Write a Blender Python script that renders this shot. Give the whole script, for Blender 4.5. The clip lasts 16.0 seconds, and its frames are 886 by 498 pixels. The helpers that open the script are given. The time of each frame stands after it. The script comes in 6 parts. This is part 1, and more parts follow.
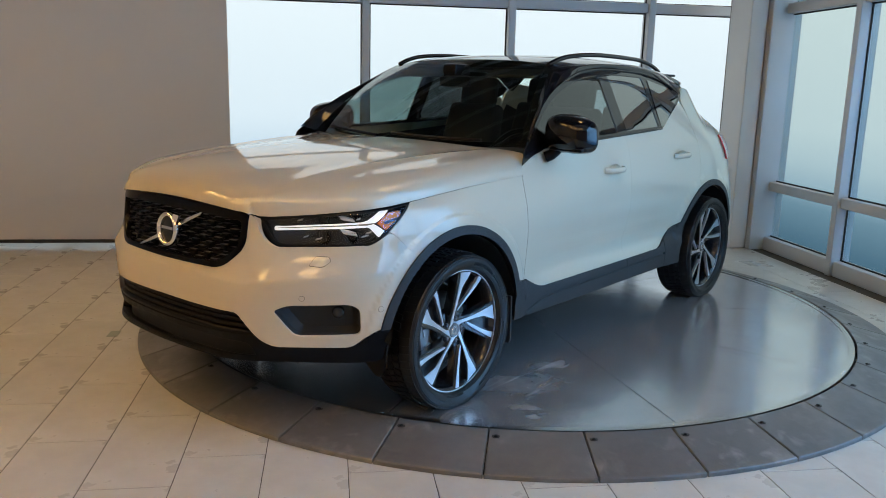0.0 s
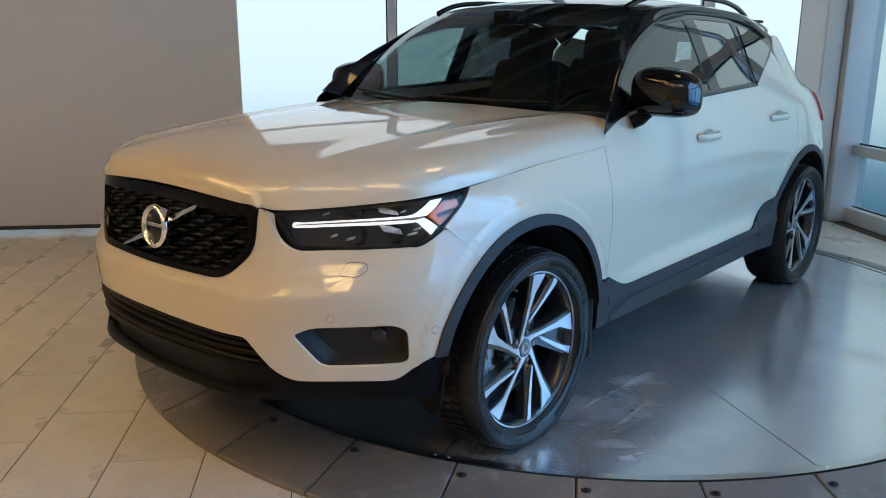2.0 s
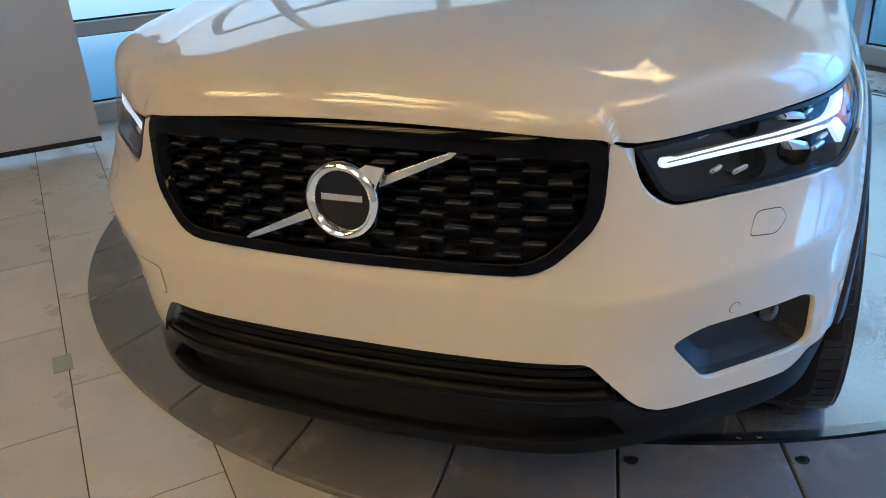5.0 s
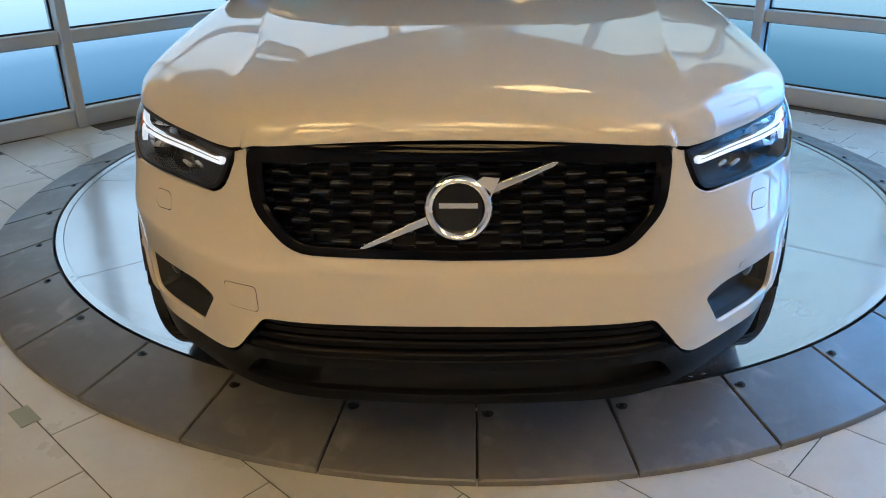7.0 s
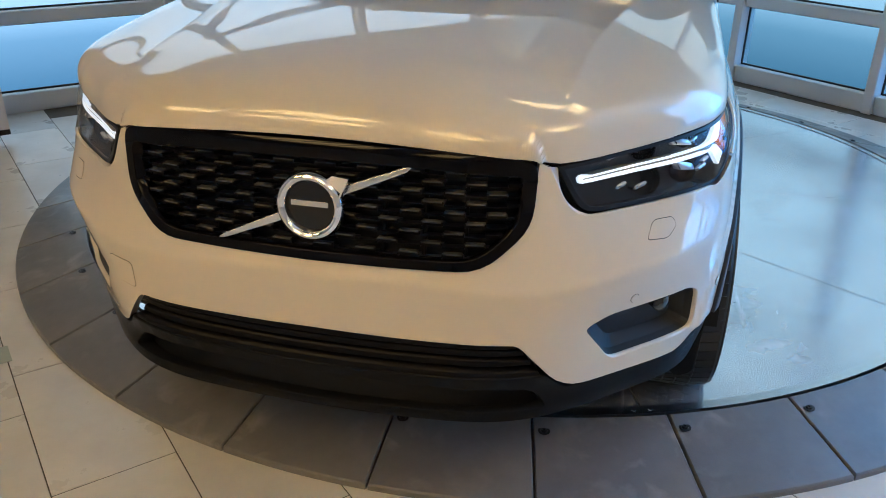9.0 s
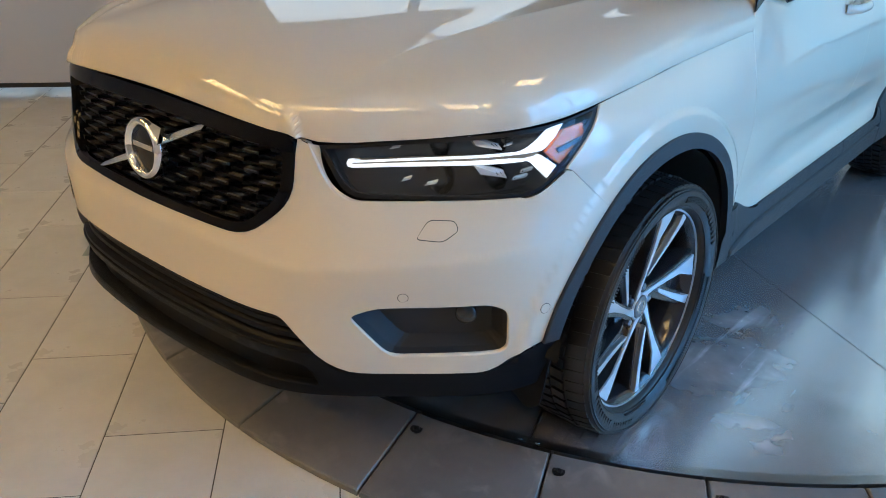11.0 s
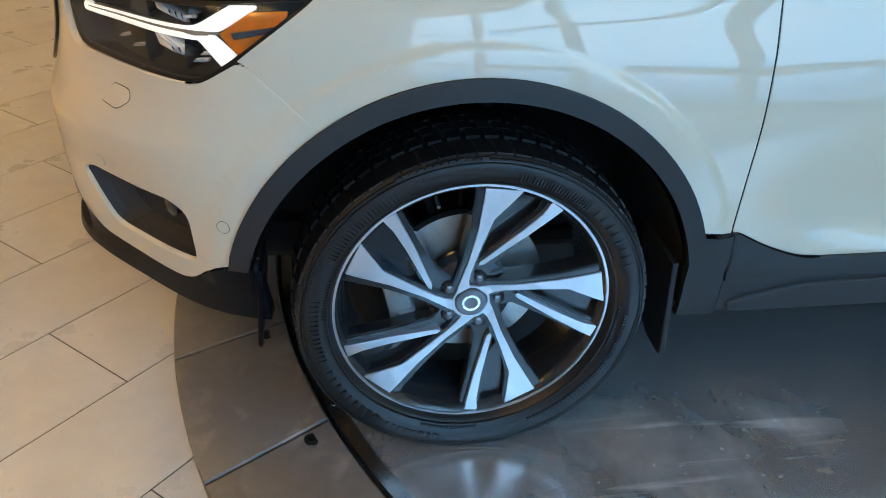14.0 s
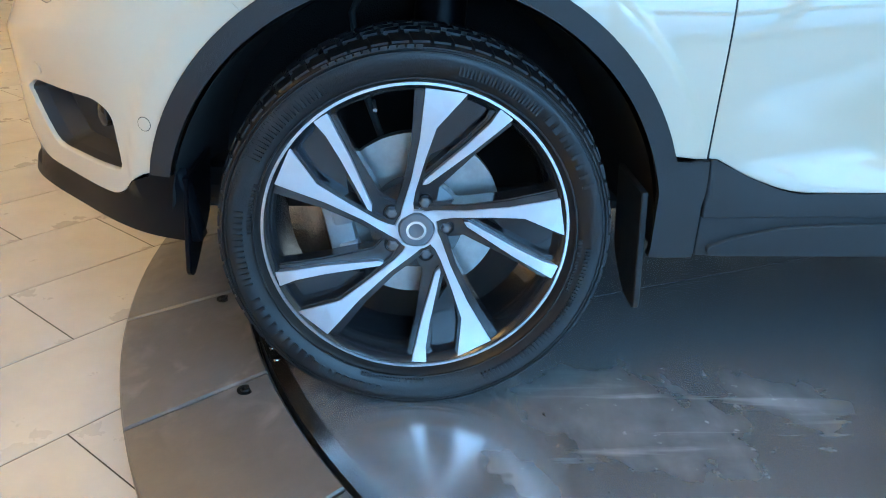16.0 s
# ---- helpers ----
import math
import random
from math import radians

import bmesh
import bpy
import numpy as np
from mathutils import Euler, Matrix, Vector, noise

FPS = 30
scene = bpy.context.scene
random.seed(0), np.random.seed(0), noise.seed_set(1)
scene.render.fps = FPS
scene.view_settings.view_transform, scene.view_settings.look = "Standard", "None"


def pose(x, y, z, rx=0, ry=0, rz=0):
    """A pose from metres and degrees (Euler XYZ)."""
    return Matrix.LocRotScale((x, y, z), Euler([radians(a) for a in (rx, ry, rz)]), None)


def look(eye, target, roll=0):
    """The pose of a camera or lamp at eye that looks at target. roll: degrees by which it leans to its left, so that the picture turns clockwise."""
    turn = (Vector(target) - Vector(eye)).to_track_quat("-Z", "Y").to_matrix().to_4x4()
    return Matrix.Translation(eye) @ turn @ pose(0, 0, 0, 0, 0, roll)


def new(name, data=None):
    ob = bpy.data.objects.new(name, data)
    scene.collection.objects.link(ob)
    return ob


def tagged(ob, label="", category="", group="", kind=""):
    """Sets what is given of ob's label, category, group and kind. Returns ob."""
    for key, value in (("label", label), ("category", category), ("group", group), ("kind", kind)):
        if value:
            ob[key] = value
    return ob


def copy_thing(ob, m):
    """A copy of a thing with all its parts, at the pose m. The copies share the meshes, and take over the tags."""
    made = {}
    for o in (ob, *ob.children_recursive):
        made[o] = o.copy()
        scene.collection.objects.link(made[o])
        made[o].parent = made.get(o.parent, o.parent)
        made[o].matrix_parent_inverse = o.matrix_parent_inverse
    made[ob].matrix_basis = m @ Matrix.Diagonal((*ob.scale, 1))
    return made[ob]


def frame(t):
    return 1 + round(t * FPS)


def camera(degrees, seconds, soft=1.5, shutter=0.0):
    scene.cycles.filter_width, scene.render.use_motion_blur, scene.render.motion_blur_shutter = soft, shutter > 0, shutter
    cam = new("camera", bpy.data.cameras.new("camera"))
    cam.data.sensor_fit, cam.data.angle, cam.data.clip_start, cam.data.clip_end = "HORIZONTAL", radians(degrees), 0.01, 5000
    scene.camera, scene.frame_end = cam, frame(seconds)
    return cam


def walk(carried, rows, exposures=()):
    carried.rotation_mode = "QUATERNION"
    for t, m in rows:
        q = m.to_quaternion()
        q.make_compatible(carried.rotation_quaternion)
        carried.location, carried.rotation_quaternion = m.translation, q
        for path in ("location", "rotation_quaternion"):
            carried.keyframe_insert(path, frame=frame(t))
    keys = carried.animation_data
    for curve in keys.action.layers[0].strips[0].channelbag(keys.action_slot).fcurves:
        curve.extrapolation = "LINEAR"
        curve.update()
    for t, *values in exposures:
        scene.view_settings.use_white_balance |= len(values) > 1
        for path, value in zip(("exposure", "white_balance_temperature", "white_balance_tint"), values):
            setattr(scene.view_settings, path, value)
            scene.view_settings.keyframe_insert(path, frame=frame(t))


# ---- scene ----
cam = camera(57.9, 16.0, 0.95)

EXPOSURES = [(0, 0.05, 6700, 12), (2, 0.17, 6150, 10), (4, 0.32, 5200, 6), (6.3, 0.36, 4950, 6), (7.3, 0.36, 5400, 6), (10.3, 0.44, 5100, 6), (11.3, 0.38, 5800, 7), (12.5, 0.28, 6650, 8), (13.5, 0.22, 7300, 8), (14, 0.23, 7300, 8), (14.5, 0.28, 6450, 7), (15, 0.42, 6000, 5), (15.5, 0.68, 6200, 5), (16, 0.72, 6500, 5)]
PATH = [
    (0, (2.997, -2.641, 1.415), (1.742, -1.137, 1.011), 1.4),
    (0.5, (3.019, -2.562, 1.38), (1.722, -1.092, 0.983), 1.0),
    (1, (2.855, -2.41, 1.372), (1.556, -0.947, 0.958), 0.6),
    (1.5, (2.637, -2.249, 1.372), (1.345, -0.791, 0.923), 0.2),
    (2, (2.373, -2.135, 1.351), (1.09, -0.679, 0.866), 0.1),
    (2.5, (2.085, -2.027, 1.323), (0.83, -0.571, 0.768), -0.3),
    (3, (1.788, -1.921, 1.318), (0.577, -0.462, 0.684), -0.8),
    (3.5, (1.472, -1.891, 1.292), (0.332, -0.405, 0.59), -1.5),
    (4, (1.179, -1.864, 1.281), (0.14, -0.344, 0.5), -2.3),
    (4.2, (1.061, -1.87, 1.278), (0.07, -0.328, 0.477), -2.9),
    (6.3, (0.179, -2.366, 1.39), (0.02, -0.562, 0.542), -1.4),
    (6.5, (0.105, -2.393, 1.398), (-0.015, -0.581, 0.56), -1.2),
    (7, (0.025, -2.435, 1.411), (-0.036, -0.613, 0.59), -0.7),
    (7.5, (0.077, -2.438, 1.419), (0.012, -0.614, 0.599), -0.4),
    (8, (0.228, -2.415, 1.42), (0.1, -0.597, 0.597), -0.2),
    (8.2, (0.298, -2.402, 1.425), (0.129, -0.589, 0.598), -0.1),
    (10.3, (1.318, -1.925, 1.412), (0.366, -0.418, 0.52), 1.1),
    (10.5, (1.423, -1.878, 1.414), (0.405, -0.406, 0.523), 1.1),
    (11, (1.666, -1.736, 1.396), (0.496, -0.367, 0.526), 1.1),
    (11.5, (1.898, -1.552, 1.42), (0.588, -0.335, 0.524), 2.0),
    (12, (2.024, -1.32, 1.386), (0.601, -0.233, 0.495), 2.4),
    (12.5, (2.172, -1.065, 1.373), (0.635, -0.172, 0.456), 2.5),
    (13, (2.251, -0.788, 1.346), (0.631, -0.103, 0.394), 2.5),
    (13.5, (2.199, -0.492, 1.288), (0.523, -0.039, 0.295), 1.7),
    (14, (2.152, -0.254, 1.262), (0.46, 0.002, 0.227), 2.1),
    (14.5, (2.088, -0.053, 1.167), (0.356, 0.053, 0.173), 2.5),
    (15, (2.065, -0.039, 1.021), (0.287, 0.037, 0.108), 1.5),
    (15.5, (2.103, -0.02, 0.931), (0.295, 0.06, 0.08), 1.4),
    (16, (2.201, -0.031, 0.913), (0.38, 0.079, 0.094), 1.7),
]
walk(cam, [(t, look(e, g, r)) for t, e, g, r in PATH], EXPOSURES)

# ---- light ----
world = bpy.data.worlds.new("sky_world")
scene.world = world
world.use_nodes = True
wn = world.node_tree.nodes
sky = wn.new("ShaderNodeTexSky")
sky.sky_type, sky.sun_disc, sky.sun_elevation, sky.sun_rotation = "NISHITA", False, radians(32), radians(10)
wn["Background"].inputs["Strength"].default_value = 0.08
world.node_tree.links.new(sky.outputs[0], wn["Background"].inputs["Color"])
sun_data = bpy.data.lights.new("sun", "SUN")
sun_data.energy, sun_data.angle, sun_data.color = 0.8, radians(12), (1.0, 0.95, 0.88)
sun = new("sun", sun_data)
sun.matrix_world = look((3, 14, 9), (0, 2, 0))

# ---- materials ----


def mat(name, color, rough=0.5, metal=0.0, coat=0.0, bump=0.0, bump_scale=200.0, vary=0.0, vary_scale=6.0, tint=None, spec=0.5,
        emit=None, strength=0.0, alpha=None, trans=0.0, rand=0.0, stretch=(1, 1, 1), rough_vary=0.0):
    m = bpy.data.materials.new(name)
    m.use_nodes = True
    nt = m.node_tree
    b = nt.nodes["Principled BSDF"]
    b.inputs["Base Color"].default_value = (*color, 1)
    b.inputs["Roughness"].default_value = rough
    b.inputs["Metallic"].default_value = metal
    b.inputs["Coat Weight"].default_value = coat
    b.inputs["Coat Roughness"].default_value = 0.03
    b.inputs["Specular IOR Level"].default_value = spec
    b.inputs["Transmission Weight"].default_value = trans
    if emit:
        b.inputs["Emission Color"].default_value = (*emit, 1)
        b.inputs["Emission Strength"].default_value = strength
    if alpha is not None:
        b.inputs["Alpha"].default_value = alpha
    co = nt.nodes.new("ShaderNodeTexCoord")
    mp = nt.nodes.new("ShaderNodeMapping")
    mp.inputs["Scale"].default_value = stretch
    nt.links.new(co.outputs["Object"], mp.inputs["Vector"])
    if vary > 0 or rand > 0 or rough_vary > 0:
        n1 = nt.nodes.new("ShaderNodeTexNoise")
        n1.inputs["Scale"].default_value, n1.inputs["Detail"].default_value = vary_scale, 8
        n1.inputs["Roughness"].default_value = 0.65
        nt.links.new(mp.outputs[0], n1.inputs["Vector"])
        ramp = nt.nodes.new("ShaderNodeValToRGB")
        ramp.color_ramp.elements[0].position, ramp.color_ramp.elements[1].position = 0.3, 0.72
        t2 = tint or tuple(c * (1 - vary) for c in color)
        ramp.color_ramp.elements[0].color, ramp.color_ramp.elements[1].color = (*t2, 1), (*color, 1)
        nt.links.new(n1.outputs["Fac"], ramp.inputs[0])
        out = ramp.outputs[0]
        if rand > 0:
            info = nt.nodes.new("ShaderNodeObjectInfo")
            hsv = nt.nodes.new("ShaderNodeHueSaturation")
            mr = nt.nodes.new("ShaderNodeMapRange")
            mr.inputs["To Min"].default_value, mr.inputs["To Max"].default_value = 1 - rand, 1 + rand
            nt.links.new(info.outputs["Random"], mr.inputs["Value"])
            nt.links.new(mr.outputs[0], hsv.inputs["Value"])
            nt.links.new(out, hsv.inputs["Color"])
            out = hsv.outputs[0]
        nt.links.new(out, b.inputs["Base Color"])
        if rough_vary > 0:
            rr = nt.nodes.new("ShaderNodeMapRange")
            rr.inputs["From Min"].default_value, rr.inputs["From Max"].default_value = 0.3, 0.7
            rr.inputs["To Min"].default_value, rr.inputs["To Max"].default_value = rough + rough_vary, rough - rough_vary
            nt.links.new(n1.outputs["Fac"], rr.inputs["Value"])
            nt.links.new(rr.outputs[0], b.inputs["Roughness"])
    if bump > 0:
        n2 = nt.nodes.new("ShaderNodeTexNoise")
        n2.inputs["Scale"].default_value, n2.inputs["Detail"].default_value = bump_scale, 4
        nt.links.new(mp.outputs[0], n2.inputs["Vector"])
        bp = nt.nodes.new("ShaderNodeBump")
        bp.inputs["Strength"].default_value, bp.inputs["Distance"].default_value = bump, 0.002
        nt.links.new(n2.outputs["Fac"], bp.inputs["Height"])
        nt.links.new(bp.outputs[0], b.inputs["Normal"])
    return m


PAINT = mat("pearl_white_paint", (0.570, 0.502, 0.385), 0.42, coat=1.0, vary=0.02, vary_scale=3, spec=0.2)
PAINT.node_tree.nodes["Principled BSDF"].inputs["Coat IOR"].default_value = 1.6
PAINT.node_tree.nodes["Principled BSDF"].inputs["Coat Roughness"].default_value = 0.004
LOWCLAD = mat("black_bumper_plastic", (0.005, 0.0055, 0.007), 0.36, bump=0.2, bump_scale=900, spec=0.08)
DEEPBLACK = mat("deep_black_plastic", (0.004, 0.004, 0.005), 0.4, spec=0.25)
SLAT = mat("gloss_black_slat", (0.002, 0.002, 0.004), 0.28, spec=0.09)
# ledges of the black slats, coloured greyer as if catching light
DASH = mat("lit_slat_ledge", (0.055, 0.057, 0.063), 0.3, spec=0.35)
GLOSS = mat("gloss_black_paint", (0.004, 0.004, 0.006), 0.07, coat=0.15, spec=0.45)
CLAD = mat("textured_black_plastic", (0.016, 0.017, 0.019), 0.55, bump=0.35, bump_scale=900, vary=0.25, vary_scale=5)
LOWBLACK = mat("satin_black_plastic", (0.0035, 0.0035, 0.005), 0.32, bump=0.12, bump_scale=600, spec=0.10)
GRILLEBLACK = mat("gloss_black_grille_frame", (0.002, 0.002, 0.0035), 0.05, spec=0.13)
LINER = mat("wheel_well_felt", (0.004, 0.004, 0.0045), 0.95, bump=0.6, bump_scale=300, vary=0.4, vary_scale=9)
RUBBER = mat("tyre_rubber", (0.006, 0.006, 0.007), 0.40, bump=0.25, bump_scale=260, vary=0.4, vary_scale=14)
MACHINED = mat("machined_alloy", (0.68, 0.70, 0.74), 0.40, metal=1.0, bump=0.06, bump_scale=400, vary=0.06, vary_scale=9)
DARKALLOY = mat("dark_alloy_paint", (0.018, 0.019, 0.022), 0.22, metal=0.2, coat=0.5)
CHROME = mat("chrome", (0.85, 0.85, 0.86), 0.08, metal=1.0)
SATIN = mat("satin_silver", (0.62, 0.63, 0.65), 0.25, metal=1.0)
CAPGREY = mat("cap_grey", (0.16, 0.17, 0.19), 0.3, metal=0.6)
NUT = mat("dark_nut", (0.16, 0.17, 0.19), 0.28, metal=0.8)
STEEL = mat("brushed_brake_steel", (0.42, 0.40, 0.38), 0.38, metal=0.9, vary=0.3, vary_scale=25)
CALIPER = mat("cast_caliper", (0.42, 0.43, 0.44), 0.45, metal=0.5, vary=0.3, vary_scale=20)


def cloth(m):
    """Lets some daylight through, as woven shade cloth does."""
    nt = m.node_tree
    b = nt.nodes["Principled BSDF"]
    tr, mx = nt.nodes.new("ShaderNodeBsdfTranslucent"), nt.nodes.new("ShaderNodeMixShader")
    tr.inputs[0].default_value = (0.80, 0.72, 0.66, 1)
    mx.inputs[0].default_value = 0.55
    nt.links.new(b.outputs[0], mx.inputs[1])
    nt.links.new(tr.outputs[0], mx.inputs[2])
    nt.links.new(mx.outputs[0], nt.nodes["Material Output"].inputs[0])


TRIMDARK = mat("interior_charcoal", (0.013, 0.013, 0.0145), 0.75, bump=0.2, bump_scale=500, vary=0.3, vary_scale=8)
LAMPDARK = mat("headlamp_bezel", (0.050, 0.052, 0.056), 0.22)
FIN = mat("lamp_reflector", (0.72, 0.73, 0.75), 0.16, metal=0.5)
AMBER = mat("amber_reflector", (0.9, 0.19, 0.012), 0.2, coat=0.5, vary=0.35, vary_scale=60)
REDLENS = mat("red_lamp_lens", (0.5, 0.03, 0.03), 0.15, coat=1.0)
DRL = mat("daylight_strip", (0.85, 0.85, 0.83), 0.3, emit=(1.0, 0.98, 0.94), strength=0.6)
GUIDE = mat("light_guide", (0.22, 0.19, 0.15), 0.25)
FOGGLASS = mat("fog_lamp_lens", (0.02, 0.02, 0.022), 0.06, coat=0.3)
FRAME = mat("window_frame_aluminium", (0.58, 0.605, 0.63), 0.42, metal=0.1, bump=0.05, bump_scale=300, vary=0.08, vary_scale=2)
COLUMN = mat("column_cladding", (0.70, 0.70, 0.70), 0.45, metal=0.1, vary=0.06, vary_scale=2)
SHADE = mat("roller_shade_cloth", (0.60, 0.545, 0.50), 0.85, bump=0.25, bump_scale=700, vary=0.06, vary_scale=1.2)
cloth(SHADE)
WALLP = mat("warm_wall_paint", (0.56, 0.53, 0.49), 0.8, bump=0.05, bump_scale=80, vary=0.05, vary_scale=1)
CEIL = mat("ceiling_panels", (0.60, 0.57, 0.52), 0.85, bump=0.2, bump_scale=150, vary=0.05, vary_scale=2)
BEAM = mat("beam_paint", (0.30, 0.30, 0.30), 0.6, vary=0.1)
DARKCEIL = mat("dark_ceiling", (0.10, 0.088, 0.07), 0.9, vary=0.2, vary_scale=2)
GROUT = mat("grout", (0.10, 0.085, 0.065), 0.9, bump=0.3, bump_scale=200, vary=0.3, vary_scale=9)
TILE = mat("porcelain_tile", (0.58, 0.557, 0.515), 0.30, vary=0.2, vary_scale=3.5, bump=0.06, bump_scale=60, rand=0.05, rough_vary=0.07, tint=(0.48, 0.455, 0.41), stretch=(1, 1, 1))
PLATE = mat("grey_ramp_plate", (0.155, 0.150, 0.143), 0.38, vary=0.35, vary_scale=4, bump=0.15, bump_scale=250, rand=0.1, rough_vary=0.1)


def scuffed(m, pale, scale, lo, hi, amount):
    """Adds shoe scuffs and dried marks of another shade over a material's colour."""
    nt = m.node_tree
    b = nt.nodes["Principled BSDF"]
    co, nz, big, r1, r2, mul, mx = (nt.nodes.new("ShaderNode" + k) for k in ("TexCoord", "TexNoise", "TexNoise", "MapRange", "MapRange", "Math", "Mix"))
    geo = nt.nodes.new("ShaderNodeNewGeometry")
    nz.inputs["Scale"].default_value, nz.inputs["Detail"].default_value, nz.inputs["Distortion"].default_value = scale, 10, 0.35
    big.inputs["Scale"].default_value, big.inputs["Detail"].default_value = 1.7, 2
    for n in (nz, big):
        nt.links.new(geo.outputs["Position"], n.inputs["Vector"])
    r1.inputs["From Min"].default_value, r1.inputs["From Max"].default_value, r1.inputs["To Max"].default_value = lo, hi, amount
    r2.inputs["From Min"].default_value, r2.inputs["From Max"].default_value = 0.42, 0.60
    nt.links.new(nz.outputs["Fac"], r1.inputs["Value"])
    nt.links.new(big.outputs["Fac"], r2.inputs["Value"])
    mul.operation = "MULTIPLY"
    nt.links.new(r1.outputs[0], mul.inputs[0])
    nt.links.new(r2.outputs[0], mul.inputs[1])
    mx.data_type = "RGBA"
    nt.links.new(mul.outputs[0], mx.inputs[0])
    nt.links.new(b.inputs["Base Color"].links[0].from_socket, mx.inputs[6])
    mx.inputs[7].default_value = (*pale, 1)
    nt.links.new(mx.outputs[2], b.inputs["Base Color"])


scuffed(PLATE, (0.34, 0.325, 0.30), 10.0, 0.54, 0.74, 0.6)
scuffed(TILE, (0.42, 0.37, 0.31), 5.0, 0.60, 0.80, 0.28)
BOLTM = mat("dark_bolt", (0.03, 0.03, 0.03), 0.4, metal=0.8)
RIMSTEEL = mat("polished_edge_strip", (0.6, 0.6, 0.6), 0.25, metal=1.0)
MARK = mat("badge_dark", (0.006, 0.007, 0.010), 0.2, coat=0.1, spec=0.3)
TAPE = mat("grey_green_tape", (0.33, 0.36, 0.31), 0.7, vary=0.1)
LAMPWARM = mat("warm_lamp_tube", (1, 0.9, 0.7), 0.5, emit=(1.0, 0.60, 0.20), strength=12.5)
CABLE = mat("black_cable", (0.02, 0.02, 0.02), 0.6)


def steel_floor():
    m = mat("worn_steel_floor", (0.5, 0.5, 0.5), 0.2, metal=0.78)
    nt = m.node_tree
    b = nt.nodes["Principled BSDF"]
    co = nt.nodes.new("ShaderNodeTexCoord")

    def noise_tex(scale, detail, distort=0.0):
        n = nt.nodes.new("ShaderNodeTexNoise")
        n.inputs["Scale"].default_value, n.inputs["Detail"].default_value, n.inputs["Distortion"].default_value = scale, detail, distort
        nt.links.new(co.outputs["Object"], n.inputs["Vector"])
        return n

    def ramp(src, p0, p1, c0, c1):
        r = nt.nodes.new("ShaderNodeValToRGB")
        r.color_ramp.elements[0].position, r.color_ramp.elements[1].position = p0, p1
        r.color_ramp.elements[0].color, r.color_ramp.elements[1].color = (*c0, 1), (*c1, 1)
        nt.links.new(src, r.inputs[0])
        return r.outputs[0]

    def mix(f, a, bb, kind="MIX"):
        x = nt.nodes.new("ShaderNodeMix")
        x.data_type, x.blend_type = "RGBA", kind
        if isinstance(f, float):
            x.inputs[0].default_value = f
        else:
            nt.links.new(f, x.inputs[0])
        nt.links.new(a, x.inputs[6])
        nt.links.new(bb, x.inputs[7])
        return x.outputs[2]
    def near(x, y, rx, ry):
        """One at a spot of the deck, falling softly to nothing at the edge of an oval."""
        g, mpn, ln, mrn = (nt.nodes.new("ShaderNode" + k) for k in ("NewGeometry", "Mapping", "VectorMath", "MapRange"))
        mpn.vector_type = "TEXTURE"
        mpn.inputs["Location"].default_value, mpn.inputs["Scale"].default_value, mpn.inputs["Rotation"].default_value = (x, y, 0.012), (rx, ry, 5.0), (0, 0, 0.2)
        nt.links.new(g.outputs["Position"], mpn.inputs["Vector"])
        ln.operation = "LENGTH"
        nt.links.new(mpn.outputs[0], ln.inputs[0])
        mrn.interpolation_type = "SMOOTHSTEP"
        mrn.inputs["From Min"].default_value, mrn.inputs["From Max"].default_value = 1.0, 0.2
        nt.links.new(ln.outputs["Value"], mrn.inputs["Value"])
        return mrn.outputs[0]

    big = noise_tex(1.3, 6)
    base = ramp(big.outputs["Fac"], 0.3, 0.7, (0.55, 0.56, 0.575), (0.66, 0.67, 0.685))
    blot = noise_tex(3.2, 3, 0.6)
    patch = ramp(blot.outputs["Fac"], 0.64, 0.78, (0, 0, 0), (0.2, 0.2, 0.2))
    warm = ramp(noise_tex(14, 5).outputs["Fac"], 0.3, 0.7, (0.36, 0.35, 0.335), (0.50, 0.49, 0.48))
    scr = nt.nodes.new("ShaderNodeTexNoise")
    mp2 = nt.nodes.new("ShaderNodeMapping")
    mp2.inputs["Scale"].default_value, mp2.inputs["Rotation"].default_value = (2.0, 26.0, 1.0), (0, 0, 0.5)
    nt.links.new(co.outputs["Object"], mp2.inputs["Vector"])
    nt.links.new(mp2.outputs[0], scr.inputs["Vector"])
    scr.inputs["Scale"].default_value, scr.inputs["Detail"].default_value = 3.0, 8
    streak = ramp(scr.outputs["Fac"], 0.62, 0.72, (0, 0, 0), (0.35, 0.35, 0.35))
    pale = ramp(noise_tex(30, 3).outputs["Fac"], 0.3, 0.7, (0.55, 0.54, 0.53), (0.72, 0.72, 0.72))
    col = mix(patch, base, warm)
    col = mix(streak, col, pale)
    # dried scuffs and drip marks lie pale and dull on the steel
    zone = ramp(noise_tex(0.9, 2).outputs["Fac"], 0.48, 0.66, (0, 0, 0), (0.6, 0.6, 0.6))
    mark = ramp(noise_tex(11, 10, 0.4).outputs["Fac"], 0.56, 0.74, (0, 0, 0), (0.26, 0.26, 0.26))
    dust = mix(1.0, zone, mark, "MULTIPLY")
    fine = nt.nodes.new("ShaderNodeTexNoise")
    mp3 = nt.nodes.new("ShaderNodeMapping")
    mp3.inputs["Scale"].default_value, mp3.inputs["Rotation"].default_value = (3.0, 7.0, 1.0), (0, 0, -0.35)
    nt.links.new(co.outputs["Object"], mp3.inputs["Vector"])
    nt.links.new(mp3.outputs[0], fine.inputs["Vector"])
    fine.inputs["Scale"].default_value, fine.inputs["Detail"].default_value, fine.inputs["Distortion"].default_value = 2.2, 9, 0.5
    drag = ramp(fine.outputs["Fac"], 0.48, 0.78, (0, 0, 0), (0.10, 0.10, 0.10))
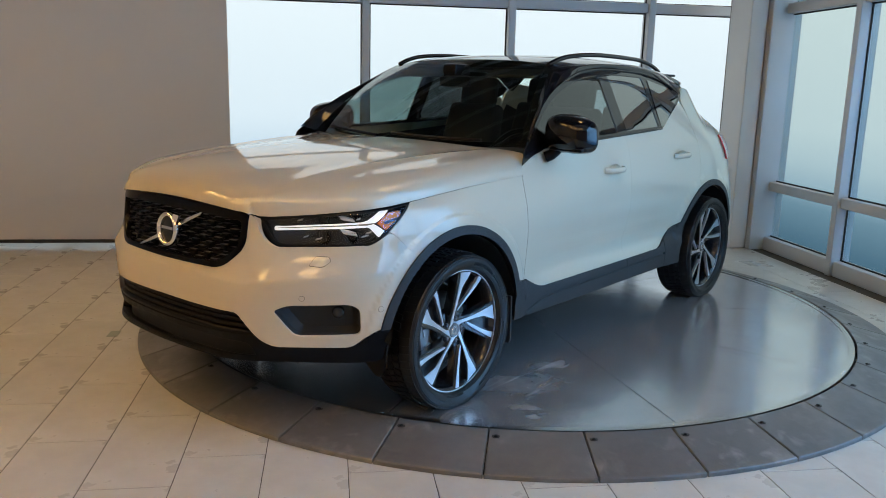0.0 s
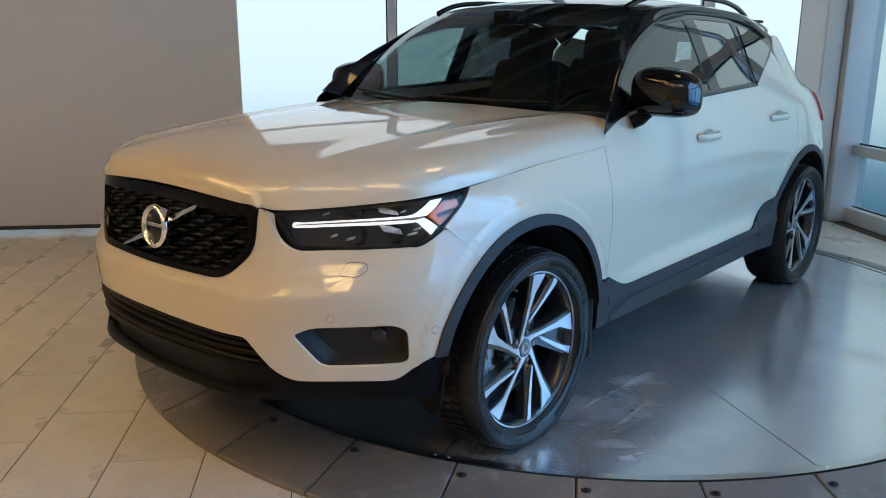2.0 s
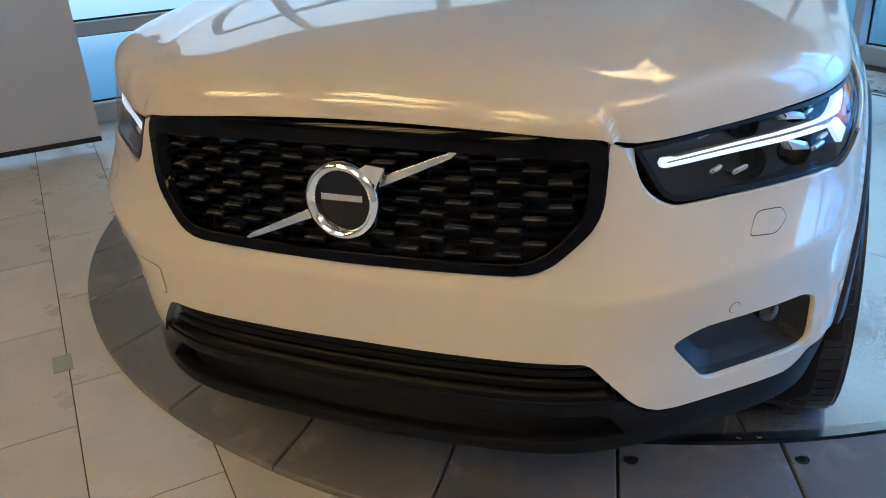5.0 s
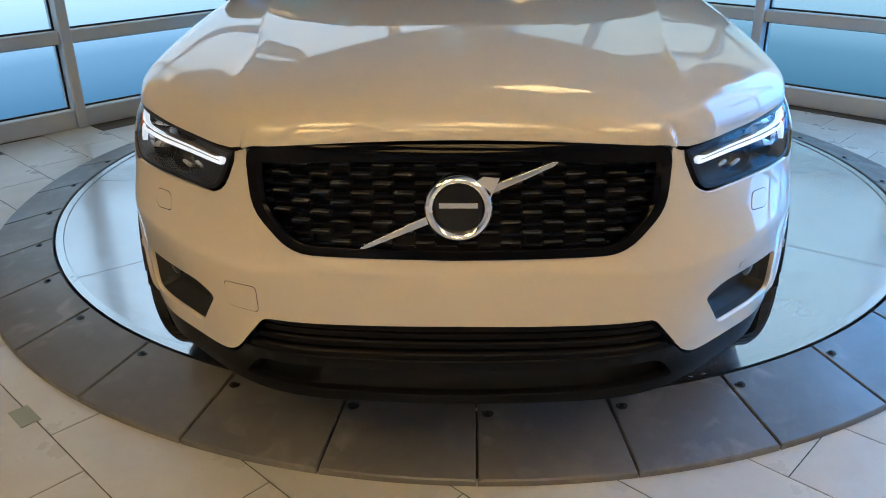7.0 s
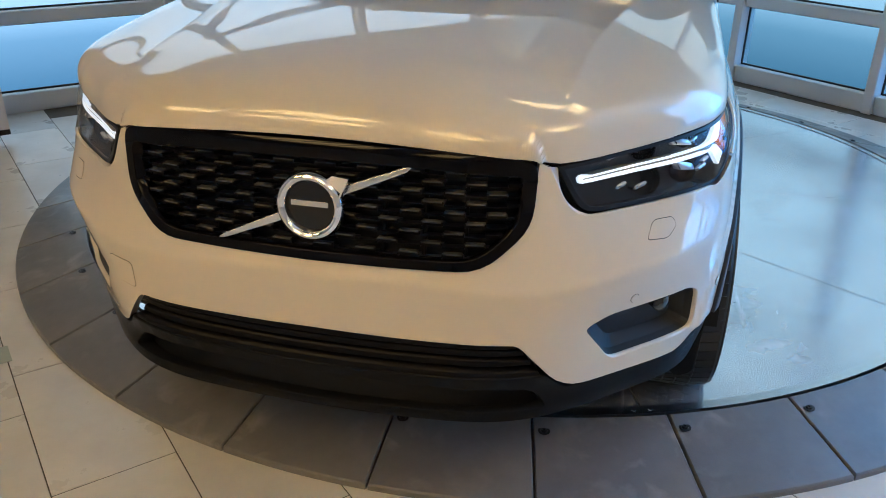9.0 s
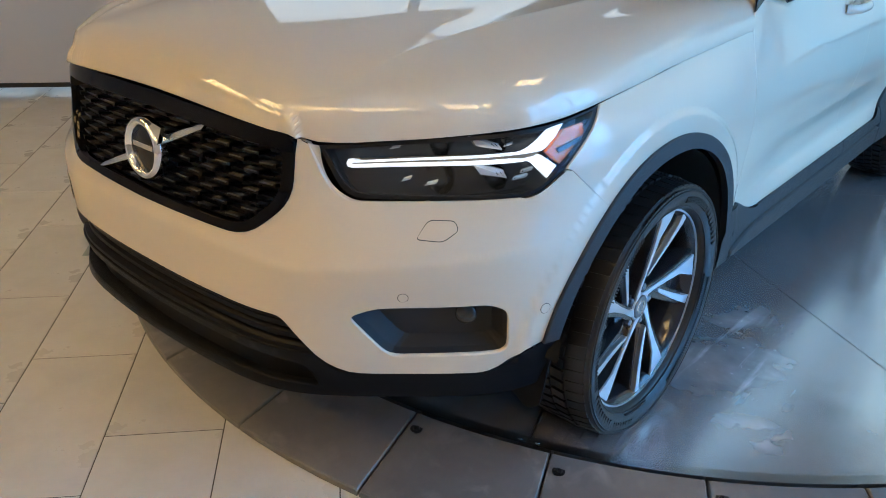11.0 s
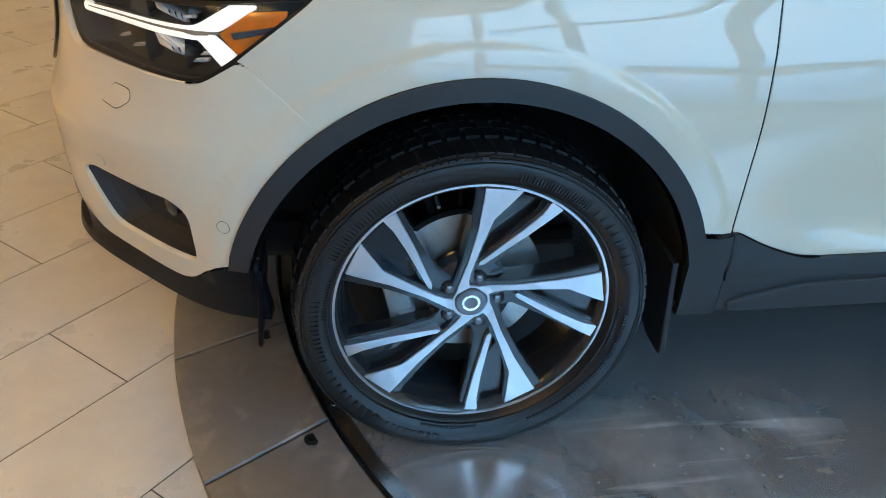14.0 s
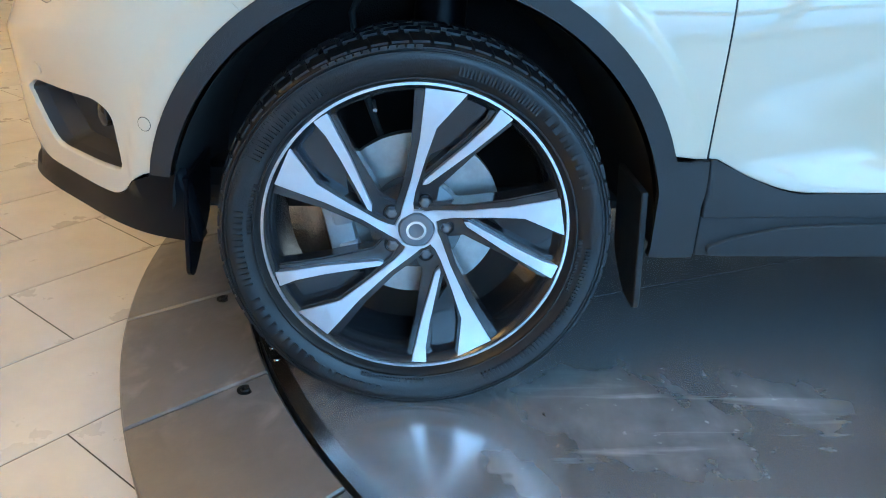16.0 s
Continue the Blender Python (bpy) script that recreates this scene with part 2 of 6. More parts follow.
    dust = mix(1.0, dust, drag, "ADD")
    # the trodden spot beside the front wheel: cloudy smears, dragged scratches and dried drops
    spot = near(0.98, 0.48, 0.28, 0.48)
    smear = ramp(noise_tex(4.5, 9, 0.6).outputs["Fac"], 0.44, 0.68, (0.06, 0.06, 0.06), (0.42, 0.42, 0.42))
    thin, mp5 = nt.nodes.new("ShaderNodeTexNoise"), nt.nodes.new("ShaderNodeMapping")
    mp5.inputs["Scale"].default_value, mp5.inputs["Rotation"].default_value = (9.0, 1.1, 1.0), (0, 0, 0.22)
    nt.links.new(co.outputs["Object"], mp5.inputs["Vector"])
    nt.links.new(mp5.outputs[0], thin.inputs["Vector"])
    thin.inputs["Scale"].default_value, thin.inputs["Detail"].default_value, thin.inputs["Distortion"].default_value = 1.6, 10, 0.5
    pulled = ramp(thin.outputs["Fac"], 0.57, 0.66, (0, 0, 0), (0.5, 0.5, 0.5))
    specks = ramp(noise_tex(38, 3, 0.2).outputs["Fac"], 0.66, 0.74, (0, 0, 0), (0.45, 0.45, 0.45))
    heap = mix(1.0, mix(1.0, smear, pulled, "ADD"), specks, "ADD")
    dust = mix(1.0, dust, mix(1.0, spot, heap, "MULTIPLY"), "ADD")
    drops = mix(1.0, near(1.18, 0.15, 0.16, 0.12), ramp(noise_tex(9, 2, 0.3).outputs["Fac"], 0.50, 0.54, (0, 0, 0), (0.3, 0.3, 0.3)), "MULTIPLY")
    dust = mix(1.0, dust, drops, "ADD")
    col = mix(dust, col, pale)
    # brown tyre and rust stains
    brown = ramp(noise_tex(7, 6).outputs["Fac"], 0.35, 0.7, (0.20, 0.14, 0.09), (0.42, 0.36, 0.30))
    stain = mix(1.0, ramp(noise_tex(1.15, 4, 0.7).outputs["Fac"], 0.52, 0.64, (0, 0, 0), (1, 1, 1)), ramp(noise_tex(5.5, 8, 0.5).outputs["Fac"], 0.45, 0.62, (0, 0, 0), (0.14, 0.14, 0.14)), "MULTIPLY")
    rust = mix(1.0, near(0.93, 0.46, 0.26, 0.36), ramp(noise_tex(3.0, 6, 0.6).outputs["Fac"], 0.42, 0.62, (0, 0, 0), (0.55, 0.55, 0.55)), "MULTIPLY")
    stain = mix(1.0, stain, rust, "ADD")
    col = mix(stain, col, brown)
    dull = nt.nodes.new("ShaderNodeMath")
    dull.operation, dull.inputs[1].default_value, dull.use_clamp = "MULTIPLY_ADD", 0.4, True
    nt.links.new(stain, dull.inputs[0])
    nt.links.new(dust, dull.inputs[2])
    flip = nt.nodes.new("ShaderNodeMapRange")
    flip.inputs["To Min"].default_value, flip.inputs["To Max"].default_value = 0.82, 0.08
    nt.links.new(dull.outputs[0], flip.inputs["Value"])
    nt.links.new(flip.outputs[0], b.inputs["Metallic"])
    nt.links.new(col, b.inputs["Base Color"])
    rr = nt.nodes.new("ShaderNodeMapRange")
    rr.inputs["From Min"].default_value, rr.inputs["From Max"].default_value = 0.3, 0.75
    rr.inputs["To Min"].default_value, rr.inputs["To Max"].default_value = 0.15, 0.25
    nt.links.new(noise_tex(3.5, 8, 0.8).outputs["Fac"], rr.inputs["Value"])
    nt.links.new(rr.outputs[0], b.inputs["Roughness"])
    bp = nt.nodes.new("ShaderNodeBump")
    bp.inputs["Strength"].default_value, bp.inputs["Distance"].default_value = 0.02, 0.004
    nt.links.new(noise_tex(40, 4).outputs["Fac"], bp.inputs["Height"])
    nt.links.new(bp.outputs[0], b.inputs["Normal"])
    return m


STEELFLOOR = steel_floor()


def glass_mat(name, tint, gloss=0.06, rough=0.02, edge=1.0):
    """Thin glass: clear, with a mirror coat that grows at grazing angles, and a share of dark tint."""
    m = bpy.data.materials.new(name)
    m.use_nodes = True
    nt = m.node_tree
    nt.nodes.remove(nt.nodes["Principled BSDF"])
    out = nt.nodes["Material Output"]
    tr, gl, mx, fr = (nt.nodes.new("ShaderNode" + k) for k in ("BsdfTransparent", "BsdfGlossy", "MixShader", "LayerWeight"))
    tr.inputs[0].default_value = (*tint, 1)
    gl.inputs["Roughness"].default_value = rough
    fr.inputs["Blend"].default_value = 0.5
    pw, add = nt.nodes.new("ShaderNodeMath"), nt.nodes.new("ShaderNodeMath")
    pw.operation, pw.inputs[1].default_value = "POWER", 4.0
    nt.links.new(fr.outputs["Facing"], pw.inputs[0])
    add.operation, add.use_clamp = "MULTIPLY_ADD", True
    add.inputs[1].default_value, add.inputs[2].default_value = edge, 0.04 * edge + gloss
    nt.links.new(pw.outputs[0], add.inputs[0])
    nt.links.new(add.outputs[0], mx.inputs[0])
    nt.links.new(tr.outputs[0], mx.inputs[1])
    nt.links.new(gl.outputs[0], mx.inputs[2])
    nt.links.new(mx.outputs[0], out.inputs[0])
    return m


WINDSCREEN = glass_mat("green_windscreen", (0.80, 0.93, 0.85), 0.04)
SIDEGLASS = glass_mat("side_glass", (0.20, 0.27, 0.27), 0.05)
PRIVACY = glass_mat("privacy_glass", (0.05, 0.055, 0.06), 0.26)
LENS = glass_mat("headlamp_lens", (0.93, 0.94, 0.95), 0.0, 0.02, 0.6)
# same frosted glass; the second wall's weaker daylight is put into its tint
FROST_SHADED = glass_mat("shaded_frosted_pane", (0.74, 0.80, 0.79), 0.0, 0.4, 0.15)
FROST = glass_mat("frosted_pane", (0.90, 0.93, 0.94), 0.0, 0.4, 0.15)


def backdrop_mat(name="daylight_backdrop", day=1.0, cool=1.0):
    """Daylight outside: a white hazy sky over a blue-grey street."""
    m = bpy.data.materials.new(name)
    m.use_nodes = True
    nt = m.node_tree
    nt.nodes.remove(nt.nodes["Principled BSDF"])
    em, co, sep, mr, ramp, nz = (nt.nodes.new("ShaderNode" + k) for k in ("Emission", "TexCoord", "SeparateXYZ", "MapRange", "ValToRGB", "TexNoise"))
    nt.links.new(co.outputs["Object"], sep.inputs[0])
    mr.inputs["From Min"].default_value, mr.inputs["From Max"].default_value = -1.0, 3.0
    nt.links.new(sep.outputs["Z"], mr.inputs["Value"])
    nt.links.new(mr.outputs[0], ramp.inputs[0])
    cr = ramp.color_ramp
    stops = ((0.0, (0.05, 0.11, 0.18)), (0.175, (0.10, 0.20, 0.30)), (0.275, (0.20, 0.33, 0.45)), (0.325, (0.38, 0.53, 0.66)), (0.40, (0.56, 0.69, 0.79)), (0.50, (0.69, 0.80, 0.87)), (1.0, (0.84, 0.92, 0.95)))
    while len(cr.elements) < len(stops):
        cr.elements.new(0.5)
    for e, (p, c) in zip(cr.elements, stops):
        e.position, e.color = p, (c[0] * cool, c[1] * (0.42 + cool * 0.58), c[2], 1)
    nt.links.new(ramp.outputs[0], em.inputs[0])
    em.inputs[1].default_value = day
    nt.links.new(em.outputs[0], nt.nodes["Material Output"].inputs[0])
    return m


BACKDROP = backdrop_mat("daylight_backdrop", 1.22)
# unseen third backdrop, far brighter and bluer, added to light the car's flank
BOOSTSKY = backdrop_mat("boosted_sky_backdrop", 7.4, 0.30)

# ---- building helpers ----


def finish(name, verts, faces, material, parent=None, label="", smooth=False, normals=None, xf=None):
    me = bpy.data.meshes.new(name)
    me.from_pydata([tuple(v) for v in verts], [], [tuple(f) for f in faces])
    me.materials.append(material)
    if smooth:
        me.polygons.foreach_set("use_smooth", [True] * len(me.polygons))
    if normals is not None:
        me.normals_split_custom_set_from_vertices([tuple(n) for n in normals])
    me.update()
    ob = new(name, me)
    if xf is not None:
        ob.matrix_basis = xf
    if parent is not None:
        ob.parent = parent
    if label:
        tagged(ob, label)
    return ob


def part(name, bm, material, parent=None, label="", smooth=False, xf=None):
    me = bpy.data.meshes.new(name)
    bm.normal_update()
    bm.to_mesh(me)
    bm.free()
    me.materials.append(material)
    if smooth:
        me.polygons.foreach_set("use_smooth", [True] * len(me.polygons))
        me.set_sharp_from_angle(angle=radians(38))
    ob = new(name, me)
    if xf is not None:
        ob.matrix_basis = xf
    if parent is not None:
        ob.parent = parent
    if label:
        tagged(ob, label)
    return ob


def box_bm(x0, x1, y0, y1, z0, z1, bevel=0.0, seg=1):
    bm = bmesh.new()
    bmesh.ops.create_cube(bm, size=1, matrix=Matrix.Translation(((x0 + x1) / 2, (y0 + y1) / 2, (z0 + z1) / 2)) @ Matrix.Diagonal((x1 - x0, y1 - y0, z1 - z0, 1)))
    if bevel > 0:
        bmesh.ops.bevel(bm, geom=bm.edges[:], offset=bevel, segments=seg, affect="EDGES", profile=0.6)
    return bm


def join_bm(*bms):
    """All the given bmeshes in the first."""
    a = bms[0]
    for b in bms[1:]:
        tmp = bpy.data.meshes.new("tmp")
        b.to_mesh(tmp)
        b.free()
        a.from_mesh(tmp)
        bpy.data.meshes.remove(tmp)
    return a


def moved(bm, m):
    bmesh.ops.transform(bm, matrix=m, verts=bm.verts)
    return bm


def lathe(profile, n=96, axis="x", close=False):
    """A body of revolution about the x axis; profile rows of (x, radius)."""
    vs, fs, k = [], [], len(profile)
    for i in range(n):
        a = 2 * math.pi * i / n
        for x, r in profile:
            vs.append((x, r * math.cos(a), r * math.sin(a)))
    for i in range(n):
        j = (i + 1) % n
        for q in range(k - 1 + (1 if close else 0)):
            p = (q + 1) % k
            fs.append((i * k + q, j * k + q, j * k + p, i * k + p))
    bm = bmesh.new()
    bv = [bm.verts.new(v) for v in vs]
    for f in fs:
        bm.faces.new([bv[i] for i in f])
    bmesh.ops.recalc_face_normals(bm, faces=bm.faces[:])
    return bm


def tube(points, radius, n=10):
    """A round bar along points."""
    bm = bmesh.new()
    pts = [Vector(p) for p in points]
    rings = []
    for i, p in enumerate(pts):
        d = (pts[min(i + 1, len(pts) - 1)] - pts[max(i - 1, 0)]).normalized()
        s = d.cross(Vector((0, 0, 1)) if abs(d.z) < 0.9 else Vector((1, 0, 0))).normalized()
        t = d.cross(s)
        rings.append([bm.verts.new(p + radius * (math.cos(a) * s + math.sin(a) * t)) for a in (2 * math.pi * q / n for q in range(n))])
    for r0, r1 in zip(rings, rings[1:]):
        for q in range(n):
            bm.faces.new((r0[q], r0[(q + 1) % n], r1[(q + 1) % n], r1[q]))
    bm.faces.new(rings[0][::-1])
    bm.faces.new(rings[-1])
    bmesh.ops.recalc_face_normals(bm, faces=bm.faces[:])
    return bm


def prism(poly, x0, x1, inset=0.0):
    """A polygon of (y, z) drawn out from x0 to x1; the x1 face may be shrunk towards its middle."""
    c = np.mean(np.array(poly), 0)
    bm = bmesh.new()
    lo = [bm.verts.new((x0, y, z)) for y, z in poly]
    hi = [bm.verts.new((x1, y + (c[0] - y) * inset, z + (c[1] - z) * inset)) for y, z in poly]
    n = len(poly)
    bm.faces.new(lo)
    bm.faces.new(hi[::-1])
    for i in range(n):
        bm.faces.new((lo[i], hi[i], hi[(i + 1) % n], lo[(i + 1) % n]))
    bmesh.ops.recalc_face_normals(bm, faces=bm.faces[:])
    return bm


def rounded(poly, radius, step=0.02):
    """A closed polygon with rounded corners, cut into short pieces. A corner may carry its own radius as a third number."""
    pts = [Vector(p[:2]) for p in poly]
    rad = [p[2] if len(p) > 2 else radius for p in poly]
    n, out = len(pts), []
    for i in range(n):
        a, b, c = pts[i - 1], pts[i], pts[(i + 1) % n]
        la, lc = (a - b).length, (c - b).length
        r = min(rad[i], la * 0.45, lc * 0.45)
        if r < 1e-4:
            out.append(b)
            continue
        p, q = b + (a - b) * (r / la), b + (c - b) * (r / lc)
        for t in (0, 0.25, 0.5, 0.75, 1):
            out.append(p * (1 - t) ** 2 + b * (2 * t * (1 - t)) + q * t * t)
    dense = []
    for i, p in enumerate(out):
        q = out[(i + 1) % len(out)]
        k = max(1, int((q - p).length / step))
        dense += [p.lerp(q, j / k) for j in range(k)]
    keep = [dense[0]]
    for p in dense[1:]:
        if (p - keep[-1]).length > 1e-4 and (p - keep[0]).length > 1e-4:
            keep.append(p)
    return keep


def inside(poly, u, v):
    """Whether each point lies in the polygon."""
    P = np.array([(p[0], p[1]) for p in poly])
    Q = np.roll(P, -1, 0)
    u, v = np.asarray(u)[:, None], np.asarray(v)[:, None]
    cond = (P[None, :, 1] > v) != (Q[None, :, 1] > v)
    xs = P[None, :, 0] + (v - P[None, :, 1]) * (Q[None, :, 0] - P[None, :, 0]) / (Q[None, :, 1] - P[None, :, 1] + 1e-12)
    return (cond & (u < xs)).sum(1) % 2 == 1


from mathutils.geometry import delaunay_2d_cdt


def edge_far(poly, u, v):
    """How far each point lies from the polygon's corners."""
    P = np.array([(p[0], p[1]) for p in poly])
    return np.sqrt(((np.asarray(u)[:, None] - P[None, :, 0]) ** 2 + (np.asarray(v)[:, None] - P[None, :, 1]) ** 2).min(1))


def sheet(name, poly, surf, material, parent, step=0.03, flange=0.014, holes=(), offset=0.0, label="", mirror=False, core=(0, 1.3, 0.6), hole_flange=None, extra=()):
    """A panel: a polygon of a surface's plane of parameters, laid on the surface, with turned-in edges. mirror: the same on the other side."""
    loops = [list(poly)] + [list(h) for h in holes]
    P = np.array([(p[0], p[1]) for p in loops[0]])
    us, vs = np.arange(P[:, 0].min() + step / 2, P[:, 0].max(), step), np.arange(P[:, 1].min() + step / 2, P[:, 1].max(), step)
    gu, gv = [a.ravel() for a in np.meshgrid(us, vs)]
    ok = inside(loops[0], gu, gv) & (edge_far(loops[0], gu, gv) > step * 0.45)
    for h in loops[1:]:
        ok &= ~inside(h, gu, gv) & (edge_far(h, gu, gv) > step * 0.45)
    pts = [Vector((p[0], p[1])) for l in loops for p in l]
    edges, k = [], 0
    for l in loops:
        edges += [(k + i, k + (i + 1) % len(l)) for i in range(len(l))]
        k += len(l)
    pts += [Vector((a, b)) for a, b in zip(gu[ok], gv[ok])] + [Vector(p) for p in extra]
    v2, _, f2, *_ = delaunay_2d_cdt(pts, edges, [], 0, 1e-6)
    cu = np.array([sum(v2[i][0] for i in f) / len(f) for f in f2])
    cv = np.array([sum(v2[i][1] for i in f) / len(f) for f in f2])
    good = inside(loops[0], cu, cv)
    for h in loops[1:]:
        good &= ~inside(h, cu, cv)
    e = 0.002

    def at(u, v):
        p = Vector(surf(u, v))
        n = (Vector(surf(u + e, v)) - Vector(surf(u - e, v))).cross(Vector(surf(u, v + e)) - Vector(surf(u, v - e)))
        n = n.normalized() if n.length > 1e-12 else Vector((0, 0, 1))
        if n.dot(p - Vector(core)) < 0:
            n = -n
        return p + n * offset, n
    verts, norms = [], []
    for p in v2:
        a, n = at(p[0], p[1])
        verts.append(a)
        norms.append(n)
    faces = []
    for f, g in zip(f2, good):
        if g:
            a, b, c = (verts[i] for i in f[:3])
            faces.append(f if (b - a).cross(c - a).dot(norms[f[0]]) > 0 else f[::-1])
    for li, l in enumerate(loops):
        fl = flange if li == 0 or hole_flange is None else hole_flange
        if fl <= 0:
            continue
        base, ring = len(verts), [at(p[0], p[1]) for p in l]
        m = len(ring)
        mid = sum((r[0] for r in ring), Vector()) / m
        for i, (p, n) in enumerate(ring):
            t = (ring[(i + 1) % m][0] - ring[i - 1][0]).normalized()
            side = t.cross(n).normalized()
            if (side.dot(p - mid) < 0) == (li == 0):
                side = -side
            b = min(0.003, fl / 3)
            verts += [p, p + side * b * 0.7 - n * b * 0.7, p + side * b * 0.7 - n * fl]
            norms += [n, (n + side).normalized(), side]
        for i in range(m):
            j = (i + 1) % m
            for q in (0, 1):
                fc = (base + 3 * i + q, base + 3 * j + q, base + 3 * j + q + 1, base + 3 * i + q + 1)
                a, b2, c = (verts[x] for x in fc[:3])
                faces.append(fc if (b2 - a).cross(c - a).dot(norms[fc[3]] + norms[fc[0]]) > 0 else fc[::-1])
    ob = finish(name, verts, faces, material, parent, label, True, norms)
    if mirror:
        flip = lambda p: Vector((-p[0], p[1], p[2]))
        finish(name, [flip(v) for v in verts], [f[::-1] for f in faces], material, parent, label, True, [flip(n) for n in norms])
    return ob


def spline(rows):
    """A smooth monotone curve through rows of (t, value)."""
    t = np.array([r[0] for r in rows], float)
    y = np.array([r[1] for r in rows], float)
    h, d = np.diff(t), np.diff(y) / np.diff(t)
    m = np.zeros(len(t))
    m[0], m[-1] = d[0], d[-1]
    for i in range(1, len(t) - 1):
        if d[i - 1] * d[i] > 0:
            w1, w2 = 2 * h[i] + h[i - 1], h[i] + 2 * h[i - 1]
            m[i] = (w1 + w2) / (w1 / d[i - 1] + w2 / d[i])

    def f(x):
        if x <= t[0]:
            return y[0] + m[0] * (x - t[0])
        if x >= t[-1]:
            return y[-1] + m[-1] * (x - t[-1])
        i = int(np.searchsorted(t, x)) - 1
        s = (x - t[i]) / h[i]
        return ((1 + 2 * s) * (1 - s) ** 2 * y[i] + s * (1 - s) ** 2 * h[i] * m[i] + s * s * (3 - 2 * s) * y[i + 1] + s * s * (s - 1) * h[i] * m[i + 1])
    return f

# ---- the room: two glazed walls that meet in a corner behind the car ----
CORNER = pose(-0.267, 5.619, 0, 0, 0, 228)   # local x runs along one glazed wall, local y along the other
FLOOR_Z, CEIL_Z, FAR = -0.066, 4.5, 12.0
DISC, DISC_R, RING_R, DECK_Z = (0.058, 1.614), 2.04, 2.335, 0.012


def window_wall(name, posts, start, end, along_x, top, head):
    """Aluminium frame with panes. posts: the places of the uprights; top: height of the upper transom; head: where the glass ends."""
    root = tagged(new(name), "grey aluminium window wall with frosted panes", "window", kind="structure")
    root.matrix_basis = CORNER if along_x else CORNER @ pose(-0.22, 0, 0)

    def beam(nm, a0, a1, d0, d1, z0, z1, material=FRAME, bevel=0.006, lab=""):
        bm = box_bm(a0, a1, d0, d1, z0, z1, bevel) if along_x else box_bm(d0, d1, a0, a1, z0, z1, bevel)
        return part(nm, bm, material, root, lab)
    levels = ((FLOOR_Z, 0.06), (0.50, 0.585), (top, top + 0.09), (head - 0.09, head))
    for p in posts:
        beam("mullion", p - 0.035, p + 0.035, -0.07, 0.10, FLOOR_Z, head)
    ends = [start, *posts, end]
    for a, b in zip(ends, ends[1:]):
        a2, b2 = a + (0.036 if a in posts else 0), b - (0.036 if b in posts else 0)
        for z0, z1 in levels:
            beam("transom", a2, b2, -0.055, 0.075, z0, z1)
        for (_, z0), (z1, _) in zip(levels, levels[1:]):
            g = beam("pane", a2 - 0.01, b2 + 0.01, -0.012, 0.0, z0 - 0.01, z1 + 0.01, FROST if along_x or a > 4 else FROST_SHADED, 0, "frosted glass pane")
            g.visible_shadow = False
            for q0, q1, r0, r1 in ((a2, a2 + 0.012, z0, z1), (b2 - 0.012, b2, z0, z1), (a2 + 0.012, b2 - 0.012, z0, z0 + 0.012), (a2 + 0.012, b2 - 0.012, z1 - 0.012, z1)):
                beam("gasket", q0, q1, 0.002, 0.012, r0, r1, CABLE, 0)
    if head < CEIL_Z:
        beam("wall_over_glass", start, end, -0.09, 0.085, head + 0.002, CEIL_Z, WALLP, 0, "beige plaster wall above the glass")
    return root


window_wall("window_1", [0.795, 2.205, 3.615, 5.025, 6.435, 7.845, 9.255, 10.665], -0.5, FAR, True, 2.15, 3.2)
jamb_wall = window_wall("window_2", [1.98, 3.12, 4.26], 0.80, 4.80, False, 2.11, 3.2)
part("jamb", box_bm(-0.075, 0.215, 0.70, 0.93, FLOOR_Z, CEIL_Z, 0.006), FRAME, jamb_wall, "wide grey aluminium post")
window_wall("window_3", [5.40, 6.54, 7.68], 4.802, 8.86, False, 2.11, CEIL_Z)

col = tagged(new("corner_column"), "square grey metal-clad corner column on the tiled floor", "column", kind="structure")
col.matrix_basis = CORNER
part("shaft", box_bm(0.0, 0.165, 0.45, 0.865, FLOOR_Z, CEIL_Z, 0.008), COLUMN, col)
part("seam", box_bm(0.164, 0.167, 0.47, 0.474, FLOOR_Z, CEIL_Z), CABLE, col)

# the third wall is unseen, added to keep side daylight off the car's nose
for nm, bm in (("wall_north", box_bm(FAR, FAR + 0.2, 0, FAR + 0.2, FLOOR_Z, CEIL_Z)), ("wall_west", box_bm(0, FAR, FAR, FAR + 0.2, FLOOR_Z, CEIL_Z)), ("blocking_wall", box_bm(-0.2, 0.0, 8.862, FAR + 0.2, FLOOR_Z, CEIL_Z))):
    w = part(nm, bm, WALLP)
    w.matrix_basis = CORNER
    tagged(w, "unseen warm beige painted plaster wall", "wall", kind="structure")
w = part("ceiling", box_bm(-0.3, FAR + 0.2, 5.2, FAR + 0.2, CEIL_Z + 0.002, CEIL_Z + 0.2), CEIL)
w.matrix_basis = CORNER
tagged(w, "beige ceiling panels", "ceiling", kind="structure")
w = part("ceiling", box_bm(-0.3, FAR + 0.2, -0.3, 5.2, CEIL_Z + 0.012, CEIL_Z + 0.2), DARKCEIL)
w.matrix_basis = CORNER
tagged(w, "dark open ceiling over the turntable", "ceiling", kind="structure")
for i in range(8):
    w = part("ceiling_beam", box_bm(0.1, FAR - 0.1, 0.45 + i * 0.62, 0.51 + i * 0.62, CEIL_Z - 0.16, CEIL_Z + 0.01, 0.01), BEAM)
    w.matrix_basis = CORNER
    tagged(w, "pale grey steel beam under the dark ceiling", "beam", "ceiling beams")
